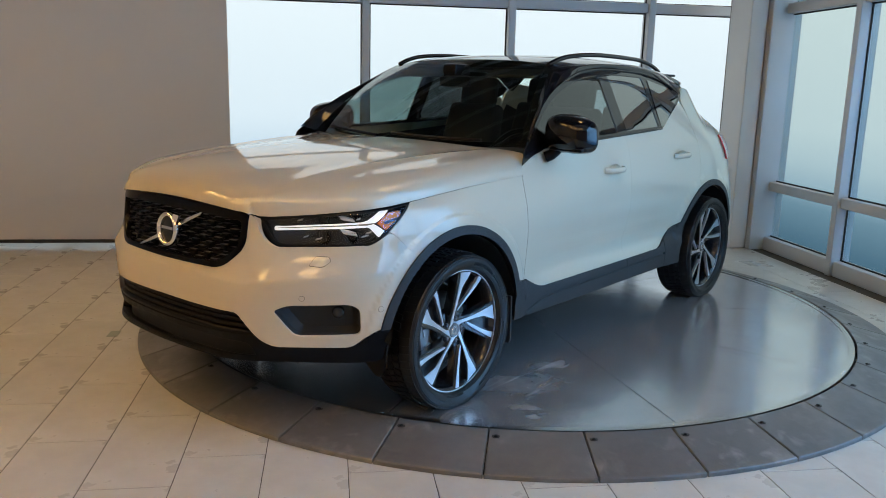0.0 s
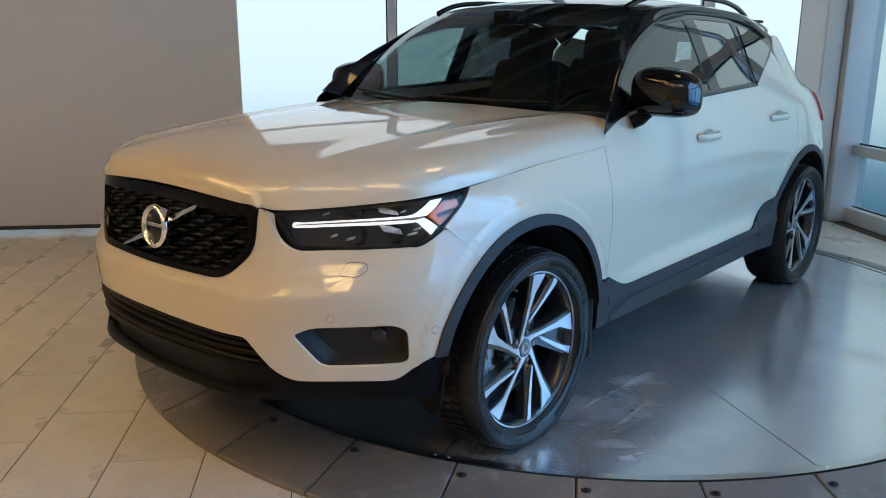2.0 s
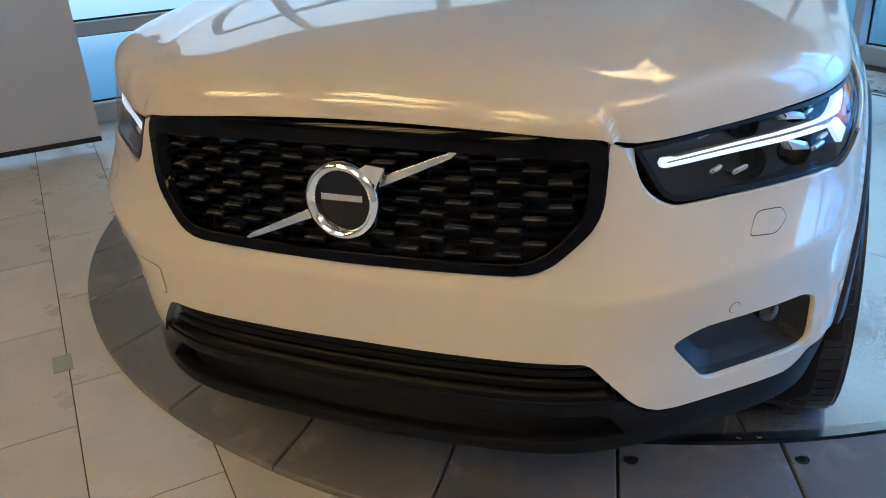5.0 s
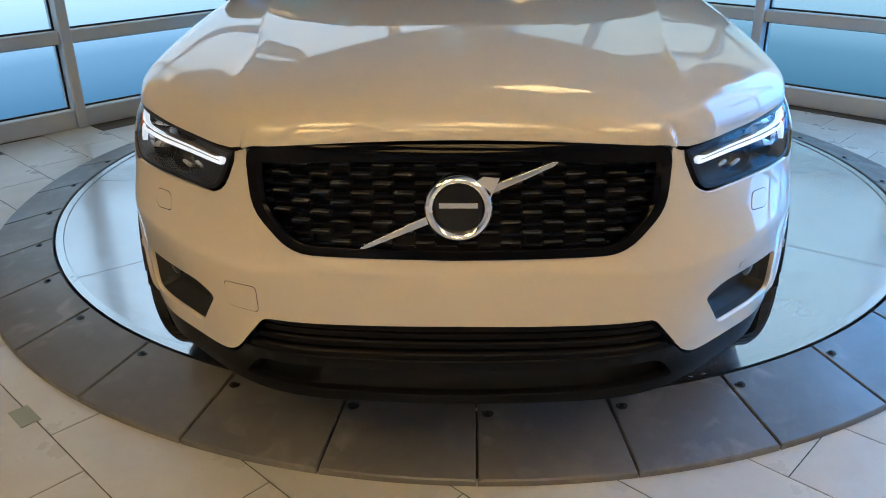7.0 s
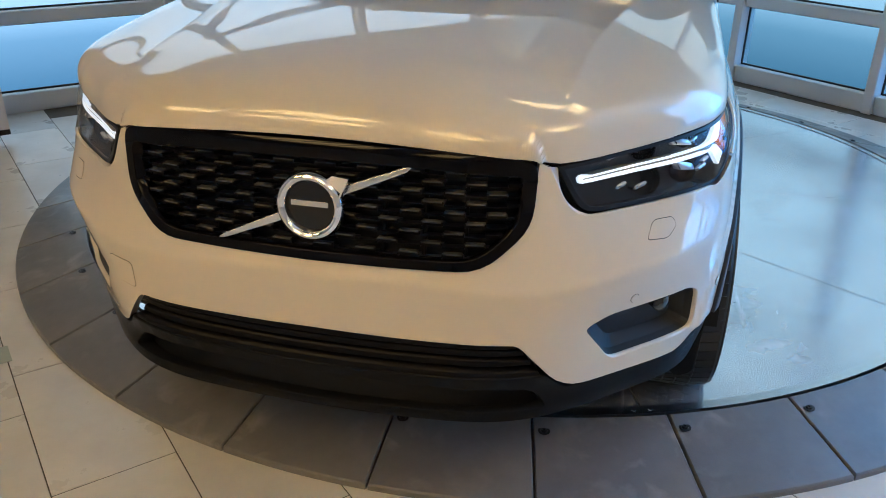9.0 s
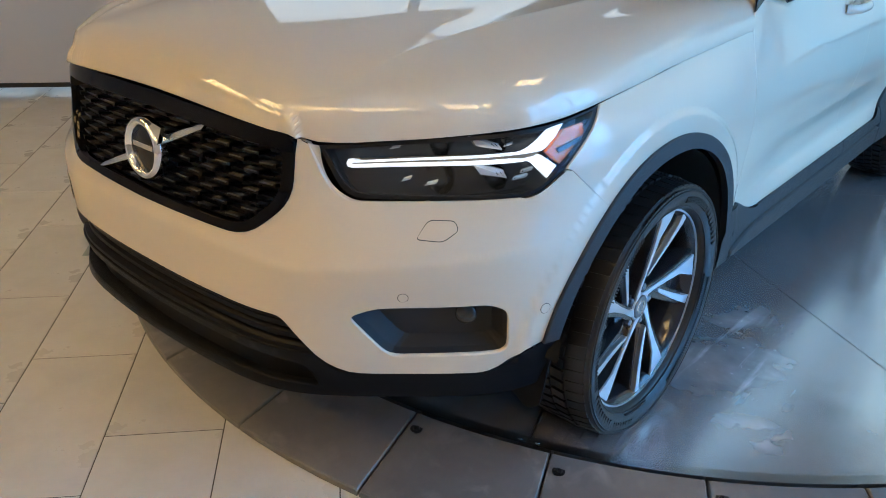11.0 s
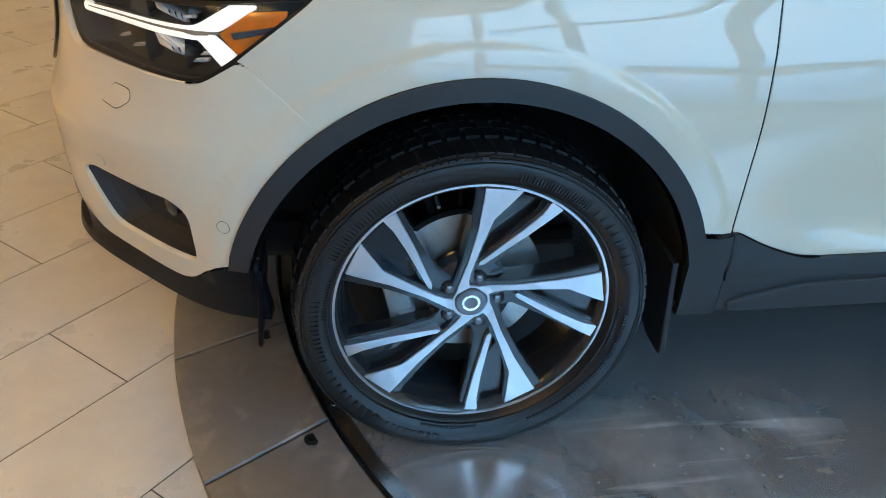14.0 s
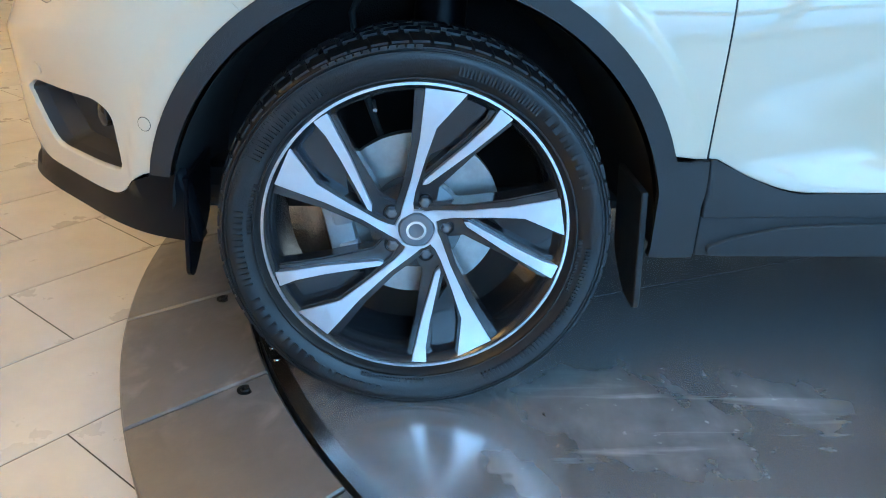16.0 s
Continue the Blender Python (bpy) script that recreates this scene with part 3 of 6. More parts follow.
for i, nm in enumerate(("backdrop", "backdrop", "backdrop")):
    bm = (box_bm(-3, FAR + 3, -1.6, -1.58, -4, 7), box_bm(-1.6, -1.58, -1.57, 4.7, -4, 7), box_bm(-1.6, -1.58, 4.7, FAR, -4, 7))[i]
    w = part(nm, bm, BOOSTSKY if i == 2 else BACKDROP)
    w.matrix_basis = CORNER
    tagged(w, "bright hazy daylight beyond frosted windows", "backdrop", kind="structure")
gr = part("ground", box_bm(-60, 60, -60, 60, -1.4, -1.1), GROUT)
tagged(gr, "plain ground outside the building", "ground", kind="structure")

# roller shade that hangs over the glazing
shade = tagged(new("roller_shade"), "large taupe roller shade lowered in front of windows", "shade")
shade.matrix_basis = CORNER
part("cloth", box_bm(4.82, FAR - 0.05, 0.695, 0.699, 0.0, CEIL_Z - 0.12), SHADE, shade)
part("hem_bar", box_bm(4.82, FAR - 0.05, 0.687, 0.707, -0.025, 0.005, 0.003), CABLE, shade)
part("roller", moved(lathe([(4.80, 0.0), (4.80, 0.05), (FAR - 0.05, 0.05), (FAR - 0.05, 0)], 24), Matrix.Translation((0, 0.70, CEIL_Z - 0.07))), FRAME, shade)

# ceiling lamps with louvres
lamp = tagged(new("ceiling_light"), "warm recessed ceiling light with white louvres", "light", "ceiling lights")
part("housing", join_bm(box_bm(-0.62, 0.62, -0.82, -0.79, -0.07, 0), box_bm(-0.62, 0.62, 0.79, 0.82, -0.07, 0), box_bm(-0.62, -0.59, -0.79, 0.79, -0.07, 0), box_bm(0.59, 0.62, -0.79, 0.79, -0.07, 0)), FRAME, lamp)
part("diffuser", box_bm(-0.59, 0.59, -0.79, 0.79, -0.012, -0.002), LAMPWARM, lamp)
for i in range(5):
    part("louvre", box_bm(-0.59, 0.59, -0.60 + i * 0.30 - 0.05, -0.60 + i * 0.30 + 0.05, -0.06, -0.015), FRAME, lamp)
lamp.matrix_basis = CORNER @ pose(7.4, 7.4, CEIL_Z - 0.002)
for lx, ly, size in ((9.4, 5.6, 1), (5.6, 9.4, 1), (9.6, 8.6, 1), (3.6, 8.4, 1), (9.0, 3.2, 1), (7.6, 4.8, 0.8), (2.2, 3.4, 0.55)):
    copy_thing(lamp, CORNER @ pose(lx, ly, CEIL_Z - 0.002) @ Matrix.Diagonal((size, size, 1, 1)))

tagged(part("cable", tube([(0.085, 5.395, 0.95), (0.088, 5.392, 0.3), (0.095, 5.385, -0.02), (0.114, 5.36, FLOOR_Z + 0.006), (0.20, 5.11, FLOOR_Z + 0.006), (0.225, 4.79, FLOOR_Z + 0.006), (0.30, 4.46, FLOOR_Z + 0.006), (0.36, 4.22, FLOOR_Z + 0.006)], 0.006, 8), CABLE, None, "", True), "black power cable running down the column onto tiles", "cable")

# ---- turntable ----
turntable = tagged(new("turntable"), "round steel car turntable with stained brushed plates", "turntable")
turntable.matrix_basis = pose(DISC[0], DISC[1], DECK_Z)
SECT, SEAM0 = 10, radians(1.8)


def sector(a0, a1, r0, r1, z_in, z_out, z_low, n=8, gap=0.0):
    """A plate of a ring between two angles, with straight radial edges that keep a gap."""
    bm = bmesh.new()
    top, low = [], []
    for r, z in ((r0, z_in), (r1, z_out)):
        g = gap / max(r, 0.05)
        ring = [a0 + g + (a1 - a0 - 2 * g) * i / n for i in range(n + 1)]
        top.append([bm.verts.new((r * math.cos(a), r * math.sin(a), z)) for a in ring])
        low.append([bm.verts.new((r * math.cos(a), r * math.sin(a), z_low)) for a in ring])
    for i in range(n):
        bm.faces.new((top[0][i], top[1][i], top[1][i + 1], top[0][i + 1]))
        bm.faces.new((top[1][i], low[1][i], low[1][i + 1], top[1][i + 1]))
        bm.faces.new((top[0][i], top[0][i + 1], low[0][i + 1], low[0][i]))
    for i in (0, n):
        bm.faces.new((top[0][i], low[0][i], low[1][i], top[1][i]))
    bmesh.ops.recalc_face_normals(bm, faces=bm.faces[:])
    return bm


for i in range(SECT):
    a = SEAM0 + i * 2 * math.pi / SECT
    part("deck_plate", sector(a, a + 2 * math.pi / SECT, 0.02, DISC_R - 0.033, 0, 0, -0.02, 16, 0.0028), STEELFLOOR, turntable)
part("edge_strip", sector(0, 2 * math.pi, DISC_R - 0.031, DISC_R, 0.004, 0.003, -0.03, 160), RIMSTEEL, turntable)
part("sub_deck", sector(0, 2 * math.pi, 0.0, DISC_R - 0.033, -0.012, -0.012, -0.03, 96), CABLE, turntable)
for i in range(SECT):
    for k in (-1, 1):
        a = SEAM0 + i * 2 * math.pi / SECT + k * 0.012
        part("screw", moved(lathe([(0.0, 0), (0.0, 0.007), (0.002, 0.006), (0.002, 0)], 12), pose((DISC_R - 0.016) * math.cos(a), (DISC_R - 0.016) * math.sin(a), 0.0035, 0, -90, 0)), RIMSTEEL, turntable)

ring = tagged(new("turntable_surround"), "ring of dark grey ramp plates round the turntable", "ramp")
ring.matrix_basis = pose(DISC[0], DISC[1], 0)
PLATES = 33
plate_mesh = None
for i in range(PLATES):
    a = radians(-90.15) + i * 2 * math.pi / PLATES
    if plate_mesh is None:
        bm = sector(0, 2 * math.pi / PLATES, DISC_R + 0.012, RING_R, 0.018, -0.046, FLOOR_Z, 6, 0.003)
        bmesh.ops.bevel(bm, geom=[e for e in bm.edges if all(v.co.z > -0.06 for v in e.verts) and len(e.link_faces) == 2 and e.calc_face_angle(0) > 0.5], offset=0.004, segments=1, affect="EDGES")
        pl = part("plate", bm, PLATE, ring)
        plate_mesh = pl.data
        bm = join_bm(lathe([(0.0, 0), (0.0, 0.009), (0.004, 0.008), (0.004, 0.004), (0.001, 0.003), (0.001, 0)], 16), lathe([(-0.001, 0.010), (0.0006, 0.010), (0.0006, 0.017), (-0.001, 0.017)], 20, close=True))
        bolt = part("bolt", bm, BOLTM, pl)
        bolt_mesh = bolt.data
    else:
        pl = new("plate", plate_mesh)
        pl.parent = ring
        bolt = new("bolt", bolt_mesh)
        bolt.parent = pl
    pl.matrix_basis = pose(0, 0, 0, 0, 0, math.degrees(a))
    ba = radians(0.87)
    bolt.matrix_basis = pose(2.105 * math.cos(ba), 2.105 * math.sin(ba), 0.0075, 0, -90, 0)
gap_bm = sector(0, 2 * math.pi, DISC_R + 0.001, RING_R - 0.03, -0.03, -0.058, FLOOR_Z, 96)
part("under_frame", gap_bm, CABLE, ring)

tape = part("floor_tape", box_bm(-0.055, 0.055, -0.03, 0.03, 0.0, 0.0015), TAPE)
tape.matrix_basis = pose(-1.345, -0.425, FLOOR_Z + 0.001, 0, 0, -42)
tagged(tape, "strip of grey-green tape on the tiles", "tape")

# ---- the car ----
car = tagged(new("car"), "pearl white compact SUV with black roof parked on turntable", "car")
car.matrix_basis = pose(0.003, 0, 0)

OUT = [(0, -0.890), (0.22, -0.882), (0.40, -0.858), (0.55, -0.800), (0.68, -0.708), (0.79, -0.590), (0.856, -0.470), (0.882, -0.33), (0.892, -0.15),
       (0.897, 0.05), (0.896, 0.4), (0.890, 0.9), (0.890, 1.5), (0.892, 2.0), (0.898, 2.5), (0.896, 2.8), (0.875, 3.1), (0.82, 3.32), (0.70, 3.46), (0.42, 3.53), (0, 3.545)]


def outline():
    P = np.array([(-OUT[1][0], OUT[1][1])] + OUT + [(-OUT[-2][0], OUT[-2][1])])
    pts = []
    for i in range(1, len(P) - 2):
        for t in np.linspace(0, 1, 40, endpoint=False):
            a, b, c, d = P[i - 1:i + 3]
            pts.append(0.5 * (2 * b + (c - a) * t + (2 * a - 5 * b + 4 * c - d) * t ** 2 + (3 * b - a - 3 * c + d) * t ** 3))
    pts = np.array(pts + [P[-2]])
    for _ in range(30):
        pts[1:-1] = (pts[:-2] + 2 * pts[1:-1] + pts[2:]) / 4
    s = np.r_[0, np.cumsum(np.hypot(*np.diff(pts, axis=0).T))]
    return s, pts


S_OUT, P_OUT = outline()
_mid = int(np.argmax(P_OUT[:, 0]))


def sx(x):
    """Arc length at a place across the nose."""
    return float(np.interp(x, P_OUT[:_mid, 0], S_OUT[:_mid]))


def sy(y):
    """Arc length at a place along the side."""
    return float(np.interp(y, P_OUT[:, 1], S_OUT))


# how far the skin lies inside the outline, by height, at stations round the car
P_NOSE = [(0.2, 0.05), (0.30, 0.016), (0.322, 0.000), (0.340, 0.003), (0.38, 0.016), (0.405, 0.012), (0.43, 0.004), (0.5, 0.001), (0.60, 0.0), (0.642, 0.001), (0.655, 0.007), (0.69, 0.024), (0.72, 0.036), (0.8, 0.055), (0.9, 0.072), (0.96, 0.11), (1.6, 0.5)]
P_NOSE_QUARTER = [(0.2, 0.05), (0.30, 0.016), (0.322, 0.000), (0.340, 0.003), (0.38, 0.016), (0.405, 0.012), (0.43, 0.004), (0.5, 0.001), (0.60, 0.0), (0.642, 0.001), (0.655, 0.006), (0.69, 0.019), (0.72, 0.028), (0.8, 0.046), (0.9, 0.060), (0.96, 0.095), (1.6, 0.5)]
P_GRILLE_SIDE = [(0.2, 0.05), (0.30, 0.016), (0.322, 0.000), (0.340, 0.003), (0.38, 0.016), (0.405, 0.012), (0.43, 0.004), (0.5, 0.001), (0.60, 0.0), (0.640, 0.001), (0.652, 0.007), (0.70, 0.025), (0.8, 0.045), (0.9, 0.057), (0.96, 0.084), (1.6, 0.5)]
P_CORNER_FRONT = [(0.2, 0.09), (0.33, 0.045), (0.40, 0.042), (0.47, 0.034), (0.54, 0.026), (0.60, 0.004), (0.642, -0.004), (0.655, 0.003), (0.70, 0.026), (0.735, 0.043), (0.8, 0.063), (0.9, 0.080), (0.96, 0.105), (1.6, 0.5)]
P_ARCH_FRONT = [(0.2, 0.07), (0.33, 0.03), (0.40, 0.01), (0.47, 0.0), (0.6, 0.0), (0.68, 0.002), (0.75, 0.006), (0.84, 0.012), (0.89, 0.022), (0.92, 0.036), (0.945, 0.056), (1.0, 0.10), (1.6, 0.4)]
P_AXLE_FRONT = [(0.2, 0.03), (0.33, 0.01), (0.45, 0.0), (0.6, 0.0), (0.7, 0.0), (0.78, 0.002), (0.86, 0.010), (0.91, 0.022), (0.945, 0.040), (0.975, 0.058), (1.02, 0.09), (1.6, 0.4)]
P_DOOR_EDGE = [(0.2, 0.04), (0.33, 0.012), (0.40, 0.010), (0.46, 0.012), (0.6, 0.006), (0.72, 0.0), (0.84, 0.010), (0.92, 0.030), (0.99, 0.046), (1.06, 0.054), (1.15, 0.070), (1.25, 0.117), (1.356, 0.167), (1.45, 0.214), (1.52, 0.265), (1.6, 0.34)]
P_DOOR_FRONT = [(0.2, 0.03), (0.30, 0.008), (0.40, 0.004), (0.445, 0.010), (0.50, 0.042), (0.54, 0.046), (0.64, 0.020), (0.76, 0.0), (0.88, 0.006), (0.97, 0.026), (1.06, 0.042), (1.15, 0.068), (1.25, 0.116), (1.356, 0.167), (1.45, 0.214), (1.52, 0.265), (1.6, 0.34)]
P_DOOR_REAR = [(0.2, 0.03), (0.30, 0.008), (0.40, 0.004), (0.445, 0.010), (0.50, 0.040), (0.54, 0.044), (0.64, 0.020), (0.76, 0.002), (0.88, 0.002), (0.97, 0.012), (1.06, 0.03), (1.15, 0.067), (1.25, 0.116), (1.356, 0.167), (1.45, 0.214), (1.52, 0.265), (1.6, 0.34)]
P_AXLE_REAR = [(0.2, 0.05), (0.35, 0.01), (0.5, 0.0), (0.7, 0.0), (0.84, 0.002), (0.95, 0.008), (1.06, 0.032), (1.15, 0.078), (1.25, 0.132), (1.356, 0.188), (1.45, 0.240), (1.52, 0.265), (1.6, 0.34)]
P_CORNER_REAR = [(0.2, 0.08), (0.35, 0.03), (0.5, 0.0), (0.7, 0.0), (0.84, 0.014), (0.95, 0.03), (1.06, 0.065), (1.12, 0.105), (1.17, 0.18), (1.25, 0.25), (1.356, 0.325), (1.45, 0.39), (1.52, 0.44), (1.6, 0.5)]
P_TAIL = [(0.2, 0.1), (0.35, 0.04), (0.5, 0.0), (0.65, 0.02), (0.84, 0.08), (1.0, 0.12), (1.15, 0.2), (1.356, 0.36), (1.52, 0.6), (1.6, 0.7)]
STATIONS = [(0.0, P_NOSE), (sx(0.30), P_NOSE_QUARTER), (sx(0.46), P_GRILLE_SIDE), (sx(0.69), P_CORNER_FRONT), (sy(-0.40), P_ARCH_FRONT), (sy(0.0), P_AXLE_FRONT), (sy(0.5), P_DOOR_EDGE), (sy(0.95), P_DOOR_FRONT), (sy(1.9), P_DOOR_REAR), (sy(2.7), P_AXLE_REAR), (sx(0.0) + sy(3.05), P_CORNER_REAR), (sy(3.5), P_TAIL)]
ST_S = [a for a, _ in STATIONS]
ST_F = [spline(r) for _, r in STATIONS]
_grid_z = np.linspace(0.1, 1.7, 321)
ST_T = np.array([[f(z) for z in _grid_z] for f in ST_F])
kern = np.array([0, 0, 1, 2, 1, 0, 0], float)
kern /= kern.sum()
ST_T = np.array([np.convolve(np.pad(r, 3, mode="edge"), kern, "valid") for r in ST_T])


S_GRID = np.arange(0.0, ST_S[-1] + 0.3, 0.01)
INSET = np.array([np.interp(S_GRID, ST_S, ST_T[:, j]) for j in range(ST_T.shape[1])]).T
_g = np.exp(-0.5 * (np.arange(-18, 19) / 6.0) ** 2)
_g /= _g.sum()
INSET = np.array([np.convolve(np.pad(INSET[:, j], 18, mode="reflect"), _g, "valid") for j in range(INSET.shape[1])]).T


crease_f = spline([(0.0, 0.009), (0.31, 0.006), (0.47, -0.003), (0.6, 0.012), (0.73, 0.026), (0.88, 0.037), (1.0, 0.040), (1.3, 0.030), (1.6, 0.0), (6.0, 0.0)])


_us = np.arange(-3, int(S_OUT[-1] / 0.01) + 4) * 0.01
OUT_X = np.interp(np.abs(_us), S_OUT, P_OUT[:, 0]) * np.sign(_us)
OUT_Y = np.interp(np.abs(_us), S_OUT, P_OUT[:, 1])


def taps(f):
    """Weights of a cubic B-spline between two knots."""
    return ((1 - f) ** 3 / 6, (3 * f ** 3 - 6 * f * f + 4) / 6, (-3 * f ** 3 + 3 * f * f + 3 * f + 1) / 6, f ** 3 / 6)


def inset_at(s, z):
    k = max(0.0, min(1.0, (z - 0.51) / 0.13, (0.82 - z) / 0.15))
    z -= crease_f(min(5.9, s)) * k * k * (3 - 2 * k)   # the bumper's crease rises towards the corners
    p = min(len(S_GRID) - 3.001, max(0.0, s / 0.01))
    q = min(317.999, max(1.0, (z - 0.1) / 0.005))
    i, j = int(p), int(q)
    a, b = taps(p - i), taps(q - j)
    return sum(a[m] * (b[0] * INSET[r, j - 1] + b[1] * INSET[r, j] + b[2] * INSET[r, j + 1] + b[3] * INSET[r, j + 2]) for m, r in enumerate((abs(i - 1), i, i + 1, i + 2)))


def skin(s, z):
    """The car's wrap-round side: s runs from the middle of the nose along the left flank, and is negative on the other."""
    k = min(abs(s), S_OUT[-1])
    i = min(len(OUT_X) - 4, int(k / 0.01) + 3)
    f = k / 0.01 + 3 - i
    w = taps(f)
    v = (-(1 - f) ** 2 / 2, (3 * f * f - 4 * f) / 2, (-3 * f * f + 2 * f + 1) / 2, f * f / 2)
    x, y = (float(sum(w[m] * a[i - 1 + m] for m in range(4))) for a in (OUT_X, OUT_Y))
    tx, ty = (float(sum(v[m] * a[i - 1 + m] for m in range(4))) for a in (OUT_X, OUT_Y))
    l = math.hypot(tx, ty) or 1.0
    d = float(inset_at(k, z))
    for cy in (0.0, 2.702):
        if abs(y - cy) < 0.6:
            r = math.hypot(y - cy, z - 0.355)
            if r < 0.53 and z > 0.42:
                q = min(1.0, (0.53 - r) / 0.022)
                d -= 0.0075 * q * q * (3 - 2 * q)
    x, y = x - d * ty / l, y + d * tx / l
    return (x if s >= 0 else -x, y, z)


def both(half):
    """A whole outline from its half on the positive side, which begins and ends at the middle."""
    return [(-a[0], *a[1:]) for a in half[::-1]] + list(half)


def arch(cy, r, a0, a1, n=26, cz=0.355):
    """Points of a wheel arch, by angles from the front horizontal, upwards."""
    return [(sy(cy - r * math.cos(radians(a0 + (a1 - a0) * i / n))), cz + r * math.sin(radians(a0 + (a1 - a0) * i / n)), 0.0) for i in range(n + 1)]


R_OUT, R_IN = 0.462, 0.430
fascia = both([
    (0.0, 0.527, 0), (sx(0.445), 0.521), (sx(0.552), 0.388, 0.06), (sy(-0.56), 0.386, 0.03), (sy(-0.488), 0.446, 0.04), (sy(-0.445), 0.458, 0)]
    + arch(0, R_OUT, 14, 53.3, 14) + [(1.0955, 0.8335, 0), (1.081, 0.8355, 0), (1.004, 0.7915, 0.03), (sx(0.70), 0.7845, 0), (sx(0.556), 0.7805, 0.06), (sx(0.503), 0.893, 0), (sx(0.482), 0.902, 0),
    (sx(0.478), 0.872, 0.0), (sx(0.471), 0.773, 0.05), (sx(0.368), 0.684, 0.06), (0.0, 0.680, 0)])
fog_hole = [(sx(0.582), 0.536, 0.02), (sx(0.632), 0.562, 0.03), (sy(-0.57), 0.566, 0.03), (sy(-0.532), 0.545, 0.03), (sy(-0.526), 0.436, 0.03), (sx(0.655), 0.430, 0.03)]
FOG = rounded(fog_hole, 0.02)
sheet("front_bumper", rounded(fascia, 0.02), skin, PAINT, car, 0.015, 0.02, [FOG, [Vector((-p[0], p[1])) for p in FOG]], label="white front bumper cover", hole_flange=0.012,
      extra=[(u * 0.016, z + crease_f(abs(u * 0.016))) for u in range(-60, 61) for z in (0.6305, 0.6385, 0.6455, 0.6525, 0.6605)])

# fenders, doors, quarters
fender = arch(0, R_OUT, 53.7, 161, 36)[::-1] + [(1.0995, 0.836, 0), (1.086, 0.8405, 0), (sy(-0.30), 0.9205, 0.01), (sy(-0.27), 0.9435, 0), (sy(-0.1), 0.9585, 0), (sy(0.1), 0.9745, 0), (sy(0.3), 0.9845, 0), (sy(0.5047), 0.9945, 0), (sy(0.5047), 0.4975, 0)]
FLARE = [(p[0], p[1]) for r in (0.503, 0.508, 0.5135, 0.519, 0.525, 0.531) for p in arch(0, r, 57, 156, 44)]
sheet("fender", rounded(fender, 0.0), skin, PAINT, car, 0.022, 0.016, mirror=True, extra=[p for p in FLARE if p[0] < sy(0.495) and p[1] > 0.50])
door_f = [(sy(0.5115), 0.4975, 0.0), (sy(0.5115), 1.040, 0), (sy(0.60), 1.082, 0.05), (sy(0.76), 1.119, 0.05), (sy(1.0), 1.130, 0), (sy(1.5577), 1.150, 0), (sy(1.5577), 0.436, 0), (sy(0.67), 0.4365, 0.07), (sy(0.59), 0.4635, 0.03), (sy(0.525), 0.4975, 0.012)]
front_door = sheet("front_door", rounded(door_f, 0.0), skin, PAINT, car, 0.032, 0.016)
sheet("front_door", rounded([(-p[0], *p[1:]) for p in door_f], 0.0), skin, PAINT, car, 0.05, 0.016)
door_r = [(sy(1.5625), 0.436, 0), (sy(1.5625), 1.150, 0), (sy(2.06), 1.170, 0), (sy(2.47), 1.34, 0.06), (sy(2.512), 1.25, 0.08), (sy(2.505), 0.79, 0)] + arch(2.702, R_OUT, 62, 27, 14) + [(sy(2.16), 0.545, 0.05), (sy(1.98), 0.437, 0.12)]
rear_door = sheet("rear_door", rounded(door_r, 0.0), skin, PAINT, car, 0.032, 0.016)
sheet("rear_door", rounded([(-p[0], *p[1:]) for p in door_r], 0.0), skin, PAINT, car, 0.06, 0.016)
quarter = arch(2.702, R_OUT, 63, 165, 30) + [(sy(3.25), 0.47, 0), (sy(3.30), 1.15, 0.1), (sy(3.06), 1.23, 0.1), (sy(2.83), 1.405, 0.02), (sy(2.60), 1.43, 0.02), (sy(2.50), 1.352, 0.03), (sy(2.522), 1.25, 0.08), (sy(2.514), 0.80, 0)]
sheet("quarter_panel", rounded(quarter, 0.0), skin, PAINT, car, 0.04, 0.014, mirror=True)
half_tail = [(sy(3.26), 0.36, 0), (S_OUT[-1], 0.36, 0), (S_OUT[-1], 1.02, 0), (sy(3.31), 1.10, 0)]
sheet("tailgate", rounded(half_tail, 0.0), skin, PAINT, car, 0.08, 0.01, mirror=True)
lamp_r = [(sy(2.985), 1.105, 0.01), (sy(3.20), 1.09, 0.02), (sy(3.18), 0.96, 0.02), (sy(3.05), 0.935, 0.02)]
sheet("tail_lamp", rounded(lamp_r, 0.01, 0.015), skin, REDLENS, car, 0.02, 0.012, offset=0.014, mirror=True, label="red tail lamp")

# black plastic cladding
clad_a = arch(0, R_IN, 13.2, 169, 42) + [(sy(0.424), 0.40, 0), (sy(0.424), 0.3125, 0), (sy(0.503), 0.3125, 0), (sy(0.503), 0.494, 0), (sy(0.4465), 0.494, 0)] + arch(0, R_OUT + 0.004, 161, 12.2, 40)
sheet("arch_trim", rounded(clad_a, 0), skin, CLAD, car, 0.02, 0.02, offset=0.010, mirror=True, label="dark grey wheel arch trim")
clad_b = arch(2.702, R_IN, -6, 178, 40) + arch(2.702, R_OUT + 0.004, 178, 28, 40) + [(sy(2.16), 0.55, 0.05), (sy(2.06), 0.48, 0.02), (sy(2.06), 0.32, 0)]
sheet("arch_trim", rounded(clad_b, 0), skin, CLAD, car, 0.026, 0.03, offset=0.012, mirror=True, label="dark grey wheel arch trim")
